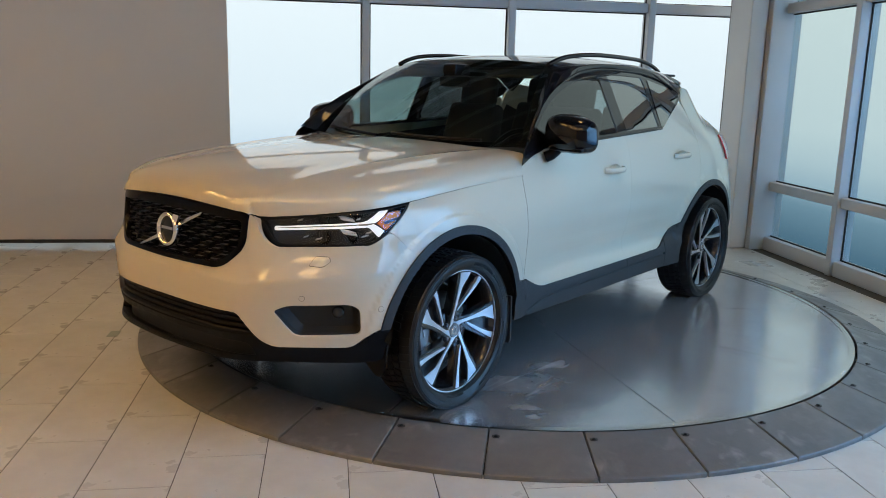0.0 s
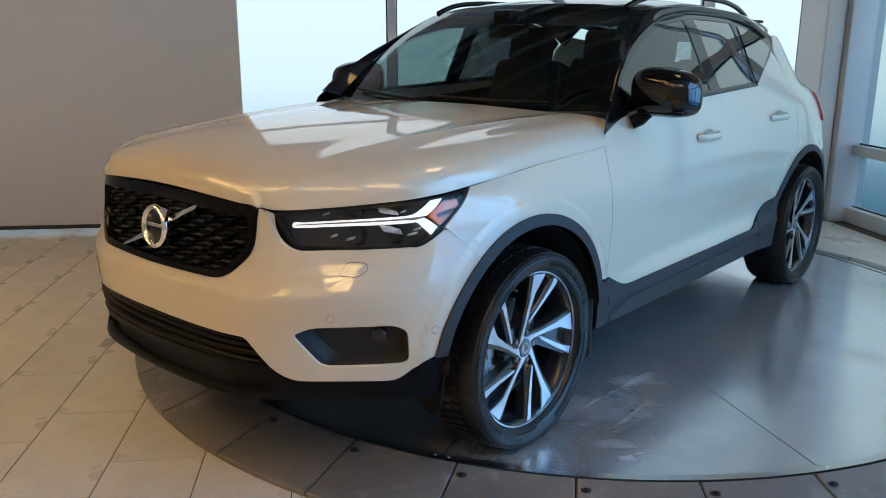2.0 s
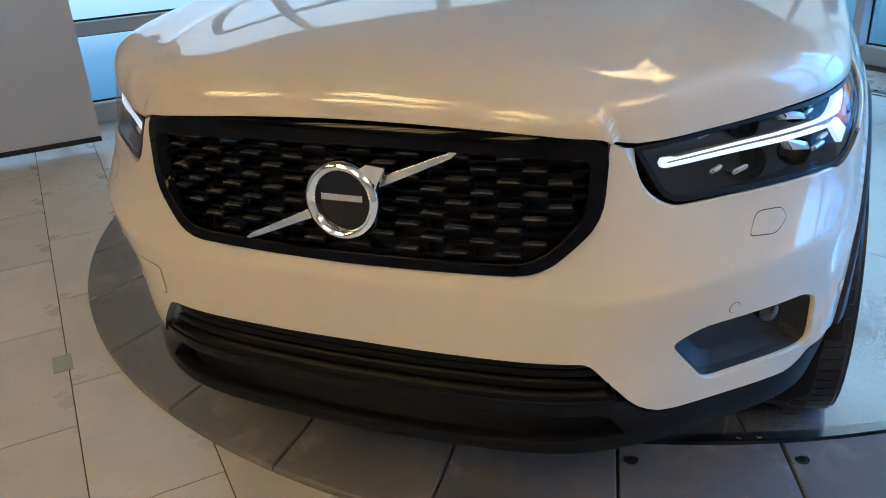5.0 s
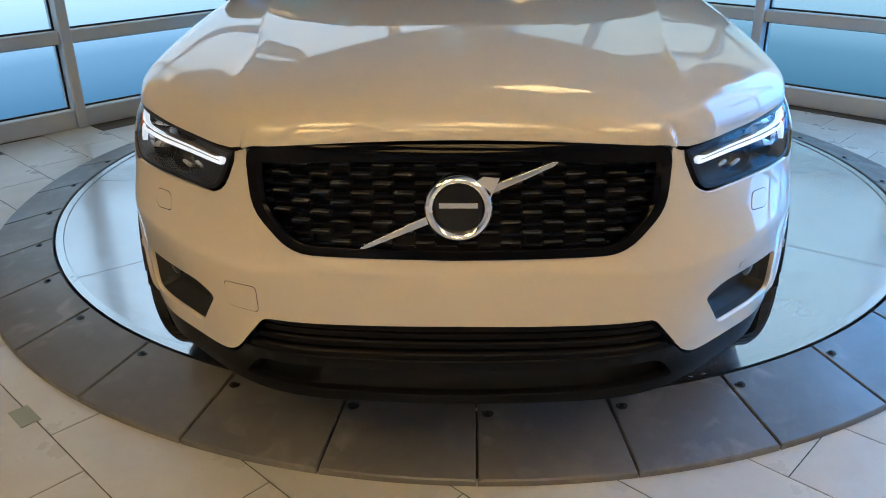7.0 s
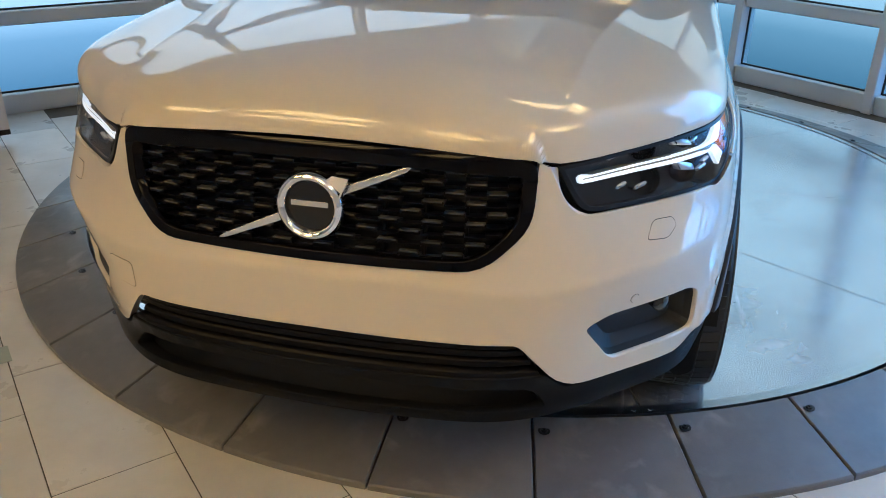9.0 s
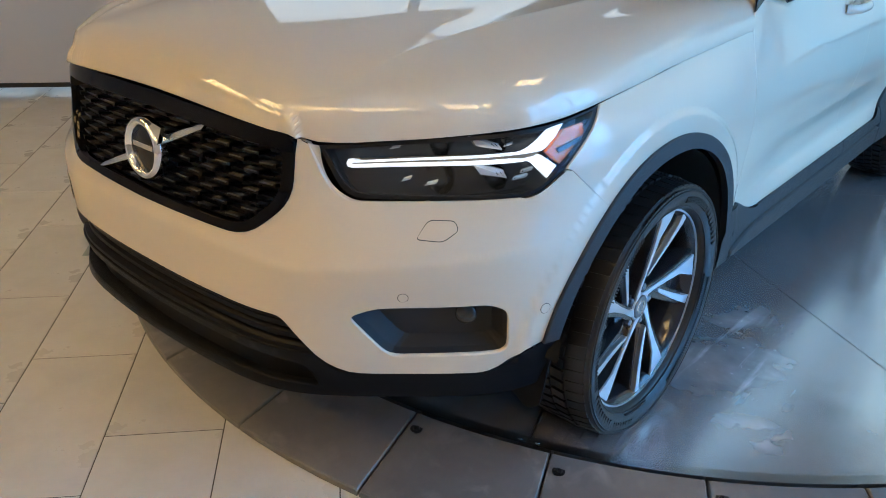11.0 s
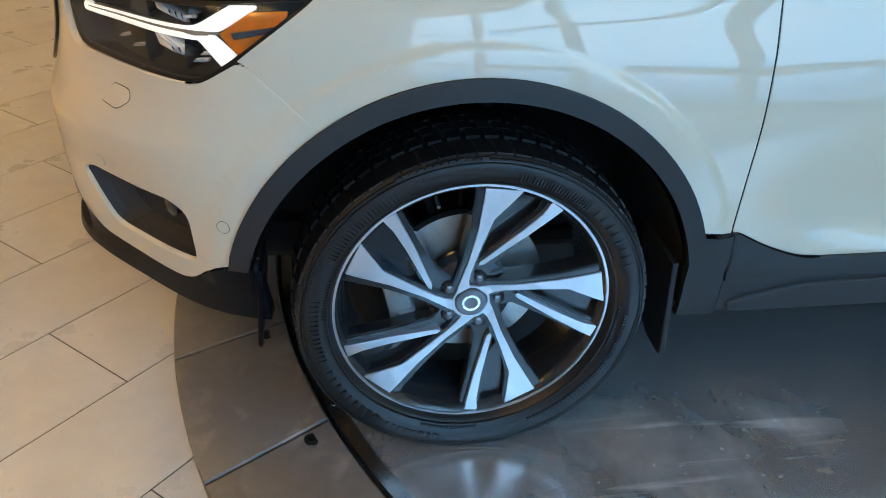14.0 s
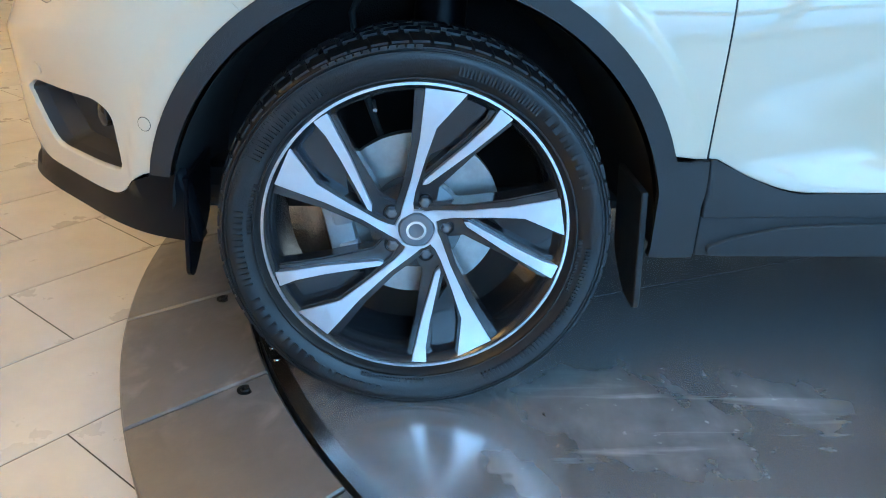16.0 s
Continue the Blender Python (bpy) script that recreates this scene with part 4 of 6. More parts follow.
# black strips just under the skin draw the shade in the panel gaps
for v0, v1, d in ((0.31, 0.496, 0.004), (0.497, 0.99, 0.0018)):
    sheet("gap_seal", [Vector((sy(a), v0 + (v1 - v0) * i / 24)) for a, ks in ((0.5035, range(25)), (0.5130, range(24, -1, -1))) for i in ks], skin, DEEPBLACK, car, 0.02, 0, offset=-d, mirror=True)
sill_d = [(sy(0.5125), 0.494, 0), (sy(0.525), 0.494, 0.012), (sy(0.59), 0.460, 0.03), (sy(0.67), 0.433, 0.07), (sy(1.556), 0.437, 0), (sy(1.556), 0.398, 0), (sy(0.70), 0.395, 0), (sy(0.5125), 0.391, 0)]
sheet("door_trim", rounded(sill_d, 0), skin, CLAD, car, 0.02, 0.018, offset=0.010, mirror=True)
sill_e = [(sy(1.562), 0.437, 0), (sy(1.98), 0.442, 0.12), (sy(2.055), 0.482, 0.02), (sy(2.055), 0.412, 0), (sy(1.562), 0.398, 0)]
sheet("door_trim", rounded(sill_e, 0), skin, CLAD, car, 0.03, 0.018, offset=0.010, mirror=True)
sill_m = [(sy(0.5125), 0.3925, 0), (sy(1.3), 0.40, 0), (sy(2.05), 0.414, 0), (sy(2.05), 0.318, 0), (sy(1.3), 0.3125, 0), (sy(0.5125), 0.3125, 0)]
sheet("sill", rounded(sill_m, 0), skin, CLAD, car, 0.03, 0.05, offset=0.001, mirror=True)
sill_l = [(sy(0.530), 0.330, 0.02), (sy(0.575), 0.348, 0.05), (sy(0.66), 0.370, 0.06), (sy(0.80), 0.377, 0.05), (sy(2.05), 0.393, 0), (sy(2.05), 0.322, 0), (sy(1.3), 0.317, 0), (sy(0.535), 0.317, 0.01)]
sheet("sill_cover", rounded(sill_l, 0), skin, CLAD, car, 0.03, 0.02, offset=0.012, mirror=True, label="dark grey sill cover")
low = both([(0.0, 0.318, 0), (sx(0.3), 0.320, 0), (sx(0.56), 0.330, 0.05), (sy(-0.52), 0.312, 0.05), (sy(-0.40), 0.312, 0), (sy(-0.412), 0.452, 0), (sy(-0.486), 0.441, 0.04), (sy(-0.56), 0.381, 0.03), (sx(0.552), 0.383, 0.06),
            (sx(0.512), 0.428, 0.0), (sx(0.47), 0.430, 0.03), (0.0, 0.424, 0)])
slot = both([(0.0, 0.338, 0), (sx(0.525), 0.348, 0.02), (sx(0.485), 0.398, 0.03), (0.0, 0.402, 0)])
sheet("lower_bumper", rounded(low, 0.0), skin, LOWCLAD, car, 0.03, 0.03, [rounded(slot, 0.0)], offset=-0.002, label="dark textured lower bumper", hole_flange=0.06)


def deep(surf, d):
    """The same surface, further in."""
    def f(s, z):
        e = 0.003
        p = Vector(surf(s, z))
        n = (Vector(surf(s + e, z)) - Vector(surf(s - e, z))).cross(Vector(surf(s, z + e)) - Vector(surf(s, z - e))).normalized()
        if n.dot(p - Vector((0, 1.3, 0.6))) < 0:
            n = -n
        return p - n * d
    return f


sheet("slot_backing", rounded(both([(0.0, 0.33, 0), (sx(0.53), 0.335, 0), (sx(0.49), 0.41, 0), (0.0, 0.41, 0)]), 0), deep(skin, 0.045), DEEPBLACK, car, 0.05, 0)
sheet("intake_backing", rounded(both([(0.0, 0.40, 0), (sx(0.56), 0.40, 0), (sx(0.45), 0.54, 0), (0.0, 0.54, 0)]), 0), deep(skin, 0.07), LOWBLACK, car, 0.05, 0)
for zc, th, d in ((0.514, 0.018, 0.012), (0.484, 0.011, 0.024), (0.458, 0.011, 0.022), (0.434, 0.014, 0.008)):
    w0 = 0.435 + (0.516 - zc) * 0.72
    sheet("intake_slat", rounded(both([(0.0, zc - th / 2, 0), (sx(w0 + 0.008), zc - th / 2, 0), (sx(w0), zc + th / 2, 0), (0.0, zc + th / 2, 0)]), 0), deep(skin, d), LOWBLACK, car, 0.04, 0.035)
for xs in (-0.3, -0.18, -0.06, 0.06, 0.18, 0.3):
    sheet("intake_rib", rounded([(sx(abs(xs)) * (1 if xs > 0 else -1) - 0.004, 0.455, 0), (sx(abs(xs)) * (1 if xs > 0 else -1) + 0.004, 0.455, 0), (sx(abs(xs)) * (1 if xs > 0 else -1) + 0.004, 0.52, 0), (sx(abs(xs)) * (1 if xs > 0 else -1) - 0.004, 0.52, 0)], 0), deep(skin, 0.04), LOWBLACK, car, 0.04, 0.02)

# bonnet
def zc_f(y):
    """Height of the bonnet's middle: it turns up steeply from its front edge, then flattens evenly."""
    d = y + 0.823
    if d < 0.0004:
        return 0.9235 + 1.9 * (d - 0.0004)
    g = math.log(d)
    return 0.918 + math.exp(-0.02714 * g * g + 0.2102 * g - 1.6096)


# along the lamp the bonnet's edge follows the lamp's upper edge, and further back the fender's
EDGE = [(sx(0.49), 0.9035), (sx(0.526), 0.8975), (0.7, 0.905), (0.85, 0.917), (1.0, 0.929), (1.112, 0.937), (1.222, 0.946), (sy(-0.1), 0.960), (sy(0.1), 0.976), (sy(0.3), 0.986), (sy(0.51), 0.996), (sy(0.62), 1.000)]
EDGE_P = [skin(*e) for e in EDGE]
xe_f = spline([(-0.86, EDGE_P[0][0])] + [(p[1], p[0] + 0.001) for p in EDGE_P] + [(0.75, EDGE_P[-1][0])])
ze_f = spline([(-0.86, 0.906)] + [(p[1], p[2] + 0.002) for p in EDGE_P] + [(0.75, 1.003)])
xk_f = spline([(-0.86, 0.49), (-0.72, 0.495), (-0.6, 0.503), (-0.4, 0.512), (-0.24, 0.535), (-0.09, 0.560), (0.12, 0.59), (0.7, 0.66)])
crown_f = spline([(-0.86, 0.014), (-0.78, 0.020), (-0.65, 0.032), (-0.4, 0.034), (-0.1, 0.030), (0.5, 0.026), (0.8, 0.026)])


_nx = np.arange(0.0, 0.53, 0.01)
_np = np.polyfit(_nx ** 2, [skin(sx(a), 0.919)[1] for a in _nx], 4)


def nose(x):
    """How far the bonnet's front edge lies back from the middle of the nose: it follows the bumper."""
    return float(np.polyval(_np, min(abs(x), 0.50) ** 2) - _np[-1])


def bonnet(t, y):
    """t runs from one edge (-1) to the other (1), closer set towards the edges."""
    s = min(1.0, abs(t))
    w = s * (2 - s)
    xe, ze, xk = xe_f(y), ze_f(y), xk_f(y)
    x = w * xe
    zc = zc_f(y - nose(x))
    # the middle is nearly flat and lifts to a ridge; outside the ridge the shoulder rolls down to the edge
    lift = min(1.0, max(0.0, (y + 0.72) / 0.14)) * min(1.0, max(0.0, (0.75 - y) / 0.5))
    xk = min(xk, xe - 0.06)
    mid = zc - crown_f(y) * min(1.0, x / xk) ** 2 + 0.011 * lift * min(1.0, max(0.0, (x - xk + 0.12) / 0.12)) ** 2
    u = min(1.0, max(0.0, (x - xk) / (xe - xk)))
    z = ze + (mid - ze) * max(0.0, 1 - u ** 3) ** 0.5 * (1 - 0.30 * lift * u * (1 - u)) - 0.042 * lift * u * (1 - u) ** 2
    return (math.copysign(x, t), y, z)


def tx(x, y):
    return 1 - math.sqrt(max(0.0, 1 - min(1.0, x / xe_f(y))))


hood_half = [(tx(x, -0.8215 + nose(x)), -0.8215 + nose(x), 0) for x in [i * 0.0125 for i in range(38)]]
hood_half += [(tx(0.480, EDGE_P[0][1] - 0.012), EDGE_P[0][1] - 0.012, 0), (1.0, EDGE_P[0][1], 0), (1.0, EDGE_P[1][1], 0), (1.0, EDGE_P[2][1], 0), (1.0, 0.50, 0.0), (tx(0.825, 0.56), 0.56, 0.0), (tx(0.79, 0.61), 0.61, 0.02), (tx(0.70, 0.585), 0.585, 0.05), (tx(0.40, 0.51), 0.51, 0), (0.0, 0.475, 0)]
sheet("bonnet", rounded(both(hood_half), 0.0), bonnet, PAINT, car, 0.016, 0.012, core=(0, 0, 0.2), label="white sculpted bonnet",
      extra=[(g * tx(x, y), y) for g in (1, -1) for x in [0.006 + 0.0125 * i for i in range(34)] + [0.424 + 0.005 * i for i in range(8)] for y in [-0.8215 + nose(x) + d for d in (0.0022, 0.0055, 0.010, 0.016, 0.024, 0.034, 0.045)]]
      + [(g * tx(xk_f(y) + d, y), y) for g in (1, -1) for y in [-0.70 + 0.014 * i for i in range(80)] for d in (-0.016, -0.006, 0.0, 0.006, 0.016)])

# roof, pillars and glass
zr_f = spline([(1.0, 1.53), (1.14, 1.562), (1.35, 1.59), (1.7, 1.605), (2.1, 1.597), (2.5, 1.56), (2.95, 1.49)])


def roof(x, y):
    a = min(1.0, abs(x) / 0.63)
    return (x, y, zr_f(y) - 0.028 * a ** 2 - 0.035 * a ** 6)


roof_half = [(0.0, 1.115, 0), (0.3, 1.125, 0), (0.545, 1.15, 0.04), (0.60, 1.30, 0.1), (0.618, 1.6, 0), (0.612, 2.2, 0), (0.57, 2.75, 0.1), (0.52, 2.96, 0.06), (0.0, 2.98, 0)]
sheet("roof", rounded(both(roof_half), 0.0), roof, GLOSS, car, 0.05, 0.02, core=(0, 1.5, 0), label="gloss black roof")


def screen(u, v):
    """Windscreen, u across from -1 to 1, v up from 0 to 1."""
    b = Vector((0.775 * u, 0.49 + 0.15 * u * u, 1.102 + 0.02 * u * u))
    t = Vector((0.575 * u, 1.118 + 0.035 * u * u, 1.560 - 0.030 * u * u))
    p = b.lerp(t, v)
    bulge = 4 * v * (1 - v) * 0.03
    return (p.x, p.y - bulge * 0.6, p.z + bulge * 0.8)


sheet("windscreen", rounded([(-1, 0, 0.0), (1, 0, 0.0), (1, 1, 0.06), (-1, 1, 0.06)], 0.0, 0.05), screen, WINDSCREEN, car, 0.08, 0.0, core=(0, 1.4, 0.7), label="green tinted windscreen")
band_o = [(-1, 0), (1, 0), (1, 1), (-1, 1)]
band_i = [Vector(p) for p in ((-0.955, 0.045), (0.955, 0.045), (0.94, 0.955), (-0.94, 0.955))]
sheet("screen_border", rounded([(*p, 0) for p in band_o], 0, 0.05), screen, GLOSS, car, 0.08, 0.0, [rounded([(*p, 0.05) for p in band_i], 0.05, 0.05)], offset=-0.004, core=(0, 1.4, 0.7))


spoiler_bm = bmesh.new()
rows = []
for x in np.linspace(-0.53, 0.53, 23):
    a = abs(x) / 0.53
    up, dn = zr_f(2.93) - 0.03 - 0.02 * a ** 3, zr_f(2.93) - 0.075 - 0.02 * a ** 3
    rows.append([spoiler_bm.verts.new(p) for p in ((x, 2.86, up + 0.012), (x, 3.02 - 0.07 * a ** 3, up - 0.022), (x, 3.10 - 0.09 * a ** 3, up - 0.052), (x, 3.09 - 0.09 * a ** 3, up - 0.066), (x, 2.86, dn - 0.02))])
for r0, r1 in zip(rows, rows[1:]):
    for q in range(5):
        spoiler_bm.faces.new((r0[q], r0[(q + 1) % 5], r1[(q + 1) % 5], r1[q]))
spoiler_bm.faces.new(rows[0][::-1])
spoiler_bm.faces.new(rows[-1])
bmesh.ops.recalc_face_normals(spoiler_bm, faces=spoiler_bm.faces[:])
part("spoiler", spoiler_bm, GLOSS, car, "gloss black roof spoiler", True)


def strip(a, b, n=28, lift=0.012, m=5):
    """A rounded strip between two curves of t in 0..1."""
    vs, fs = [], []
    for i in range(n + 1):
        t = i / n
        p, q = Vector(a(t)), Vector(b(t))
        out = (p + q) / 2 - Vector((0, 1.5, 0.9))
        out.normalize()
        for j in range(m + 1):
            w = j / m
            vs.append(p.lerp(q, w) + out * lift * 4 * w * (1 - w))
    for i in range(n):
        for j in range(m):
            k = i * (m + 1) + j
            fs.append((k, k + 1, k + m + 2, k + m + 1))
    bm = bmesh.new()
    bv = [bm.verts.new(v) for v in vs]
    for f in fs:
        bm.faces.new([bv[i] for i in f])
    bmesh.ops.recalc_face_normals(bm, faces=bm.faces[:])
    bm.normal_update()
    c = sum((f.normal.dot(f.calc_center_median() - Vector((0, 1.5, 0.9))) for f in bm.faces))
    if c < 0:
        bmesh.ops.reverse_faces(bm, faces=bm.faces[:])
    return bm


# upper edge of the side windows, and the roof's edge above it
dlo_f = spline([(0.54, 1.118), (0.62, 1.18), (0.72, 1.255), (0.85, 1.335), (1.0, 1.402), (1.15, 1.450), (1.35, 1.492), (1.65, 1.513), (2.0, 1.505), (2.3, 1.462), (2.50, 1.385)])
for sgn in (1, -1):
    def side_low(t, g=sgn):
        y = 0.56 + (2.60 - 0.56) * t
        p = skin(sy(y), dlo_f(min(y, 2.56)) + 0.012)
        return (g * p[0], p[1], p[2])

    def side_up(t, g=sgn):
        y = 0.56 + (2.60 - 0.56) * t
        if y < 1.13:
            p = Vector(screen(1.0, max(0.0, (y - 0.62) / (1.153 - 0.62))))
        else:
            k = min(1.0, (y - 1.13) / 0.2)
            xx = 0.575 + 0.043 * k - 0.10 * max(0, (y - 2.1) / 0.6) ** 2
            p = Vector(roof(xx, y)) + Vector((0, 0, 0.004))
        return (g * p[0], p[1], p[2])
    part("roof_pillar", strip(side_low, side_up, 60), GLOSS, car, "gloss black pillar and roof edge", True)

    # windows
    def win(lo, hi, base, top, g=sgn, n=14):
        ys = [lo + (hi - lo) * i / n for i in range(n + 1)]
        return [(g * sy(y), base(y), 0.0) for y in ys] + [(g * sy(y), dlo_f(y) + top, 0.0) for y in ys[::-1]]
    belt = lambda y: 1.108 + 0.042 * (y - 0.5) / 1.0 + 0.004
    pane_f = rounded(win(0.70, 1.49, lambda y: belt(y) + 0.014, -0.022), 0, 0.03)
    pane_r = rounded(win(1.60, 2.03, lambda y: belt(y) + 0.014, -0.022), 0, 0.03)
    sheet("window_frame", rounded([(g2[0], g2[1], 0) for g2 in win(0.60, 2.06, belt, 0.010)], 0, 0.03), skin, GLOSS, car, 0.05, 0.012, [pane_f, pane_r], offset=0.0)
    sheet("front_window", pane_f, skin, SIDEGLASS, car, 0.05, 0.0, offset=-0.004)
    sheet("mirror_sail", rounded([(sgn * sy(0.512), 1.046, 0), (sgn * sy(0.60), 1.088, 0.05), (sgn * sy(0.69), 1.108, 0), (sgn * sy(0.69), 1.215, 0), (sgn * sy(0.64), 1.185, 0), (sgn * sy(0.54), 1.115, 0)], 0, 0.03), skin, GLOSS, car, 0.05, 0.006, offset=0.002)
    sheet("rear_window", pane_r, skin, PRIVACY, car, 0.05, 0.0, offset=-0.004)
    sheet("quarter_window", rounded([(sgn * sy(2.06), 1.186, 0.01), (sgn * sy(2.10), 1.188, 0.02), (sgn * sy(2.45), 1.358, 0.02), (sgn * sy(2.33), 1.428, 0.02), (sgn * sy(2.10), 1.468, 0.01)], 0.01, 0.03), skin, PRIVACY, car, 0.05, 0.0, offset=0.002)
    sheet("window_frame", rounded([(sgn * sy(2.061), 1.178, 0.0), (sgn * sy(2.10), 1.178, 0.03), (sgn * sy(2.49), 1.352, 0.03), (sgn * sy(2.50), 1.39, 0), (sgn * sy(2.3), 1.468, 0), (sgn * sy(2.061), 1.508, 0.0)], 0.0, 0.03), skin, GLOSS, car, 0.05, 0.004, offset=-0.002)
    # roof rail
    rail = [Vector(roof(0.575 - 0.05 * ((y - 1.75) / 0.9) ** 2, y)) + Vector((0, 0, 0.006 + 0.034 * max(0.0, 1 - abs((y - 1.83) / 0.69) ** 5))) for y in np.linspace(1.14, 2.52, 40)]
    part("roof_rail", tube([(sgn * p.x, p.y, p.z) for p in rail], 0.013, 10), GLOSS, car, "gloss black roof rail", True)
    part("window_trim", tube([(sgn * (skin(sy(y), dlo_f(y) + 0.006)[0] + 0.003), y, dlo_f(y) + 0.006) for y in np.linspace(0.60, 2.44, 44)], 0.0065, 8), GLOSS, car, "", True)
    part("belt_trim", tube([(sgn * (skin(sy(y), belt(y) - 0.002)[0] + 0.004), y, belt(y) - 0.002) for y in np.linspace(0.60, 2.05, 30)], 0.006, 8), GLOSS, car, "", True)

# ---- wheels ----
TYRE_R, RIM_R, RIM_OUT = 0.3525, 0.274, 0.022


def rot2(p, a):
    c, s = math.cos(a), math.sin(a)
    return (p[0] * c - p[1] * s, p[0] * s + p[1] * c)


# one of five blades, seen from outside: a broad one and a thin one beside it; the faces sink towards the hub
BLADE = [(-0.030, 0.018), (-0.026, 0.040), (-0.010, 0.096), (0.004, 0.172), (0.012, 0.262), (0.083, 0.254), (0.032, 0.193), (0.014, 0.135), (-0.003, 0.072), (-0.006, 0.050), (-0.004, 0.034)]
THIN = [(0.010, 0.087), (0.012, 0.095), (0.087, 0.166), (0.122, 0.203), (0.139, 0.230), (0.160, 0.211), (0.097, 0.153), (0.020, 0.089)]
BLADE_ROOT = [(-0.044, 0.012), (-0.038, 0.042), (-0.021, 0.098), (-0.010, 0.172), (-0.006, 0.262), (0.086, 0.250), (0.037, 0.190), (0.019, 0.133), (0.004, 0.072), (0.006, 0.050), (0.010, 0.030)]
THIN_ROOT = [(-0.004, 0.040), (0.004, 0.098), (0.082, 0.173), (0.116, 0.210), (0.128, 0.240), (0.170, 0.206), (0.104, 0.145), (0.040, 0.078), (0.034, 0.030)]
WEB = [(0.012, 0.130), (0.070, 0.246), (0.120, 0.222), (0.075, 0.160)]


def face_x(y, z):
    """How far out the spokes' faces stand: they sink towards the hub."""
    return 0.040 + 0.0205 * min(1.0, max(0.0, (math.hypot(y, z) - 0.05) / 0.20))


def dished(poly, back, drop, bevel=0.0):
    """A bar with a polygon's outline, whose front follows the wheel's dish and whose back lies so far behind the front."""
    pts = rounded([(p[0], p[1], 0.0) for p in poly], 0.0, 0.02)
    n = len(pts)
    bm = bmesh.new()
    hi = [bm.verts.new((face_x(*p) - drop, p[0], p[1])) for p in pts]
    lo = [bm.verts.new((face_x(*p) - drop - back, p[0], p[1])) for p in pts]
    top = bm.faces.new(hi)
    bm.faces.new(lo[::-1])
    for i in range(n):
        bm.faces.new((lo[i], lo[(i + 1) % n], hi[(i + 1) % n], hi[i]))
    bmesh.ops.recalc_face_normals(bm, faces=bm.faces[:])
    if bevel:
        bmesh.ops.bevel(bm, geom=list(top.edges), offset=bevel, segments=2, affect="EDGES")
    bmesh.ops.triangulate(bm, faces=[f for f in bm.faces if len(f.verts) > 4])
    return bm


def wheel(name, side):
    """A 20 inch alloy wheel with its tyre, axle at the origin along x; side +1: the face looks to +x."""
    w = new(name)
    w.parent = car
    tagged(w, "black tyre on five twin-spoke machined alloy wheel")
    part("tyre", lathe([(0.076, 0.262), (0.084, 0.273), (0.0915, 0.2755), (0.1000, 0.2800), (0.1085, 0.290), (0.1150, 0.304), (0.118, 0.317), (0.1165, 0.328), (0.110, 0.3375), (0.097, 0.344), (0.06, 0.346),
                               (-0.06, 0.346), (-0.10, 0.342), (-0.115, 0.335), (-0.118, 0.31), (-0.10, 0.285), (-0.07, 0.270), (-0.07, 0.258)], 128), RUBBER, w, "", True)
    tb = bmesh.new()
    n = 64
    for i in range(n):
        a = 360 * i / n
        for row, (x0, x1, sk) in enumerate(((0.058, 0.105, 1.2), (0.018, 0.052, -1.0), (-0.016, 0.014, 0.6), (-0.052, -0.020, 1.0), (-0.103, -0.058, -1.2))):
            wdt = 0.0135 if row in (0, 4) else 0.0122
            b = box_bm(x0, x1, -wdt, wdt, 0.3435, TYRE_R - (0.003 if row in (0, 4) else 0.0))
            for v in b.verts:
                v.co.y += sk * 0.12 * (v.co.x - (x0 + x1) / 2)
                if row == 0 and v.co.x > 0.1 or row == 4 and v.co.x < -0.1:
                    v.co.z -= 0.006
            moved(b, pose(0, 0, 0, a + row * 1.7, 0, 0))
            tmp = bpy.data.meshes.new("tmp")
            b.to_mesh(tmp)
            b.free()
            tb.from_mesh(tmp)
            bpy.data.meshes.remove(tmp)
    tagged(part("tread", tb, RUBBER, w, "grooved tread blocks"), kind="stuff")
    # shoulder lugs on the sidewall, and raised bars where the lettering is
    sb = bmesh.new()
    rngt = random.Random(4)
    for base_a, cnt, r0, r1, stp in ((30, 22, 0.298, 0.318, 1.5), (112, 9, 0.300, 0.322, 3.6), (205, 20, 0.298, 0.318, 1.5), (290, 8, 0.300, 0.322, 3.6), (70, 16, 0.287, 0.294, 1.2), (160, 22, 0.287, 0.294, 1.1), (250, 18, 0.287, 0.294, 1.2), (0, 12, 0.333, 0.340, 2.4), (45, 26, 0.3205, 0.3265, 1.1), (80, 14, 0.300, 0.318, 2.0), (140, 10, 0.304, 0.320, 3.0), (185, 14, 0.3205, 0.3265, 1.1), (235, 26, 0.300, 0.309, 1.3), (320, 24, 0.298, 0.316, 1.2)):
        for i in range(cnt):
            a = base_a + i * stp
            wd = 0.0016 if cnt > 12 else 0.0055
            rm = (r0 + r1) / 2
            xs = 0.1085 if rm < 0.295 else 0.1160
            b = box_bm(xs - 0.004, xs + 0.0022, -wd, wd, r0, r1)
            if cnt < 12 and rngt.random() < 0.6:
                for v in b.verts:
                    v.co.y *= 0.5
            moved(b, pose(0, 0, 0, a, 0, 0))
            tmp = bpy.data.meshes.new("tmp")
            b.to_mesh(tmp)
            b.free()
            sb.from_mesh(tmp)
            bpy.data.meshes.remove(tmp)
    tagged(part("sidewall_relief", sb, RUBBER, w, "raised moulded bars"), kind="stuff")
    for r, x in ((0.328, 0.1172), (0.284, 0.1045), (0.3345, 0.1148)):
        part("sidewall_rib", lathe([(x - 0.003, r - 0.0022), (x + 0.0015, r - 0.0012), (x + 0.0015, r + 0.0012), (x - 0.003, r + 0.0022)], 96), RUBBER, w, "", True)
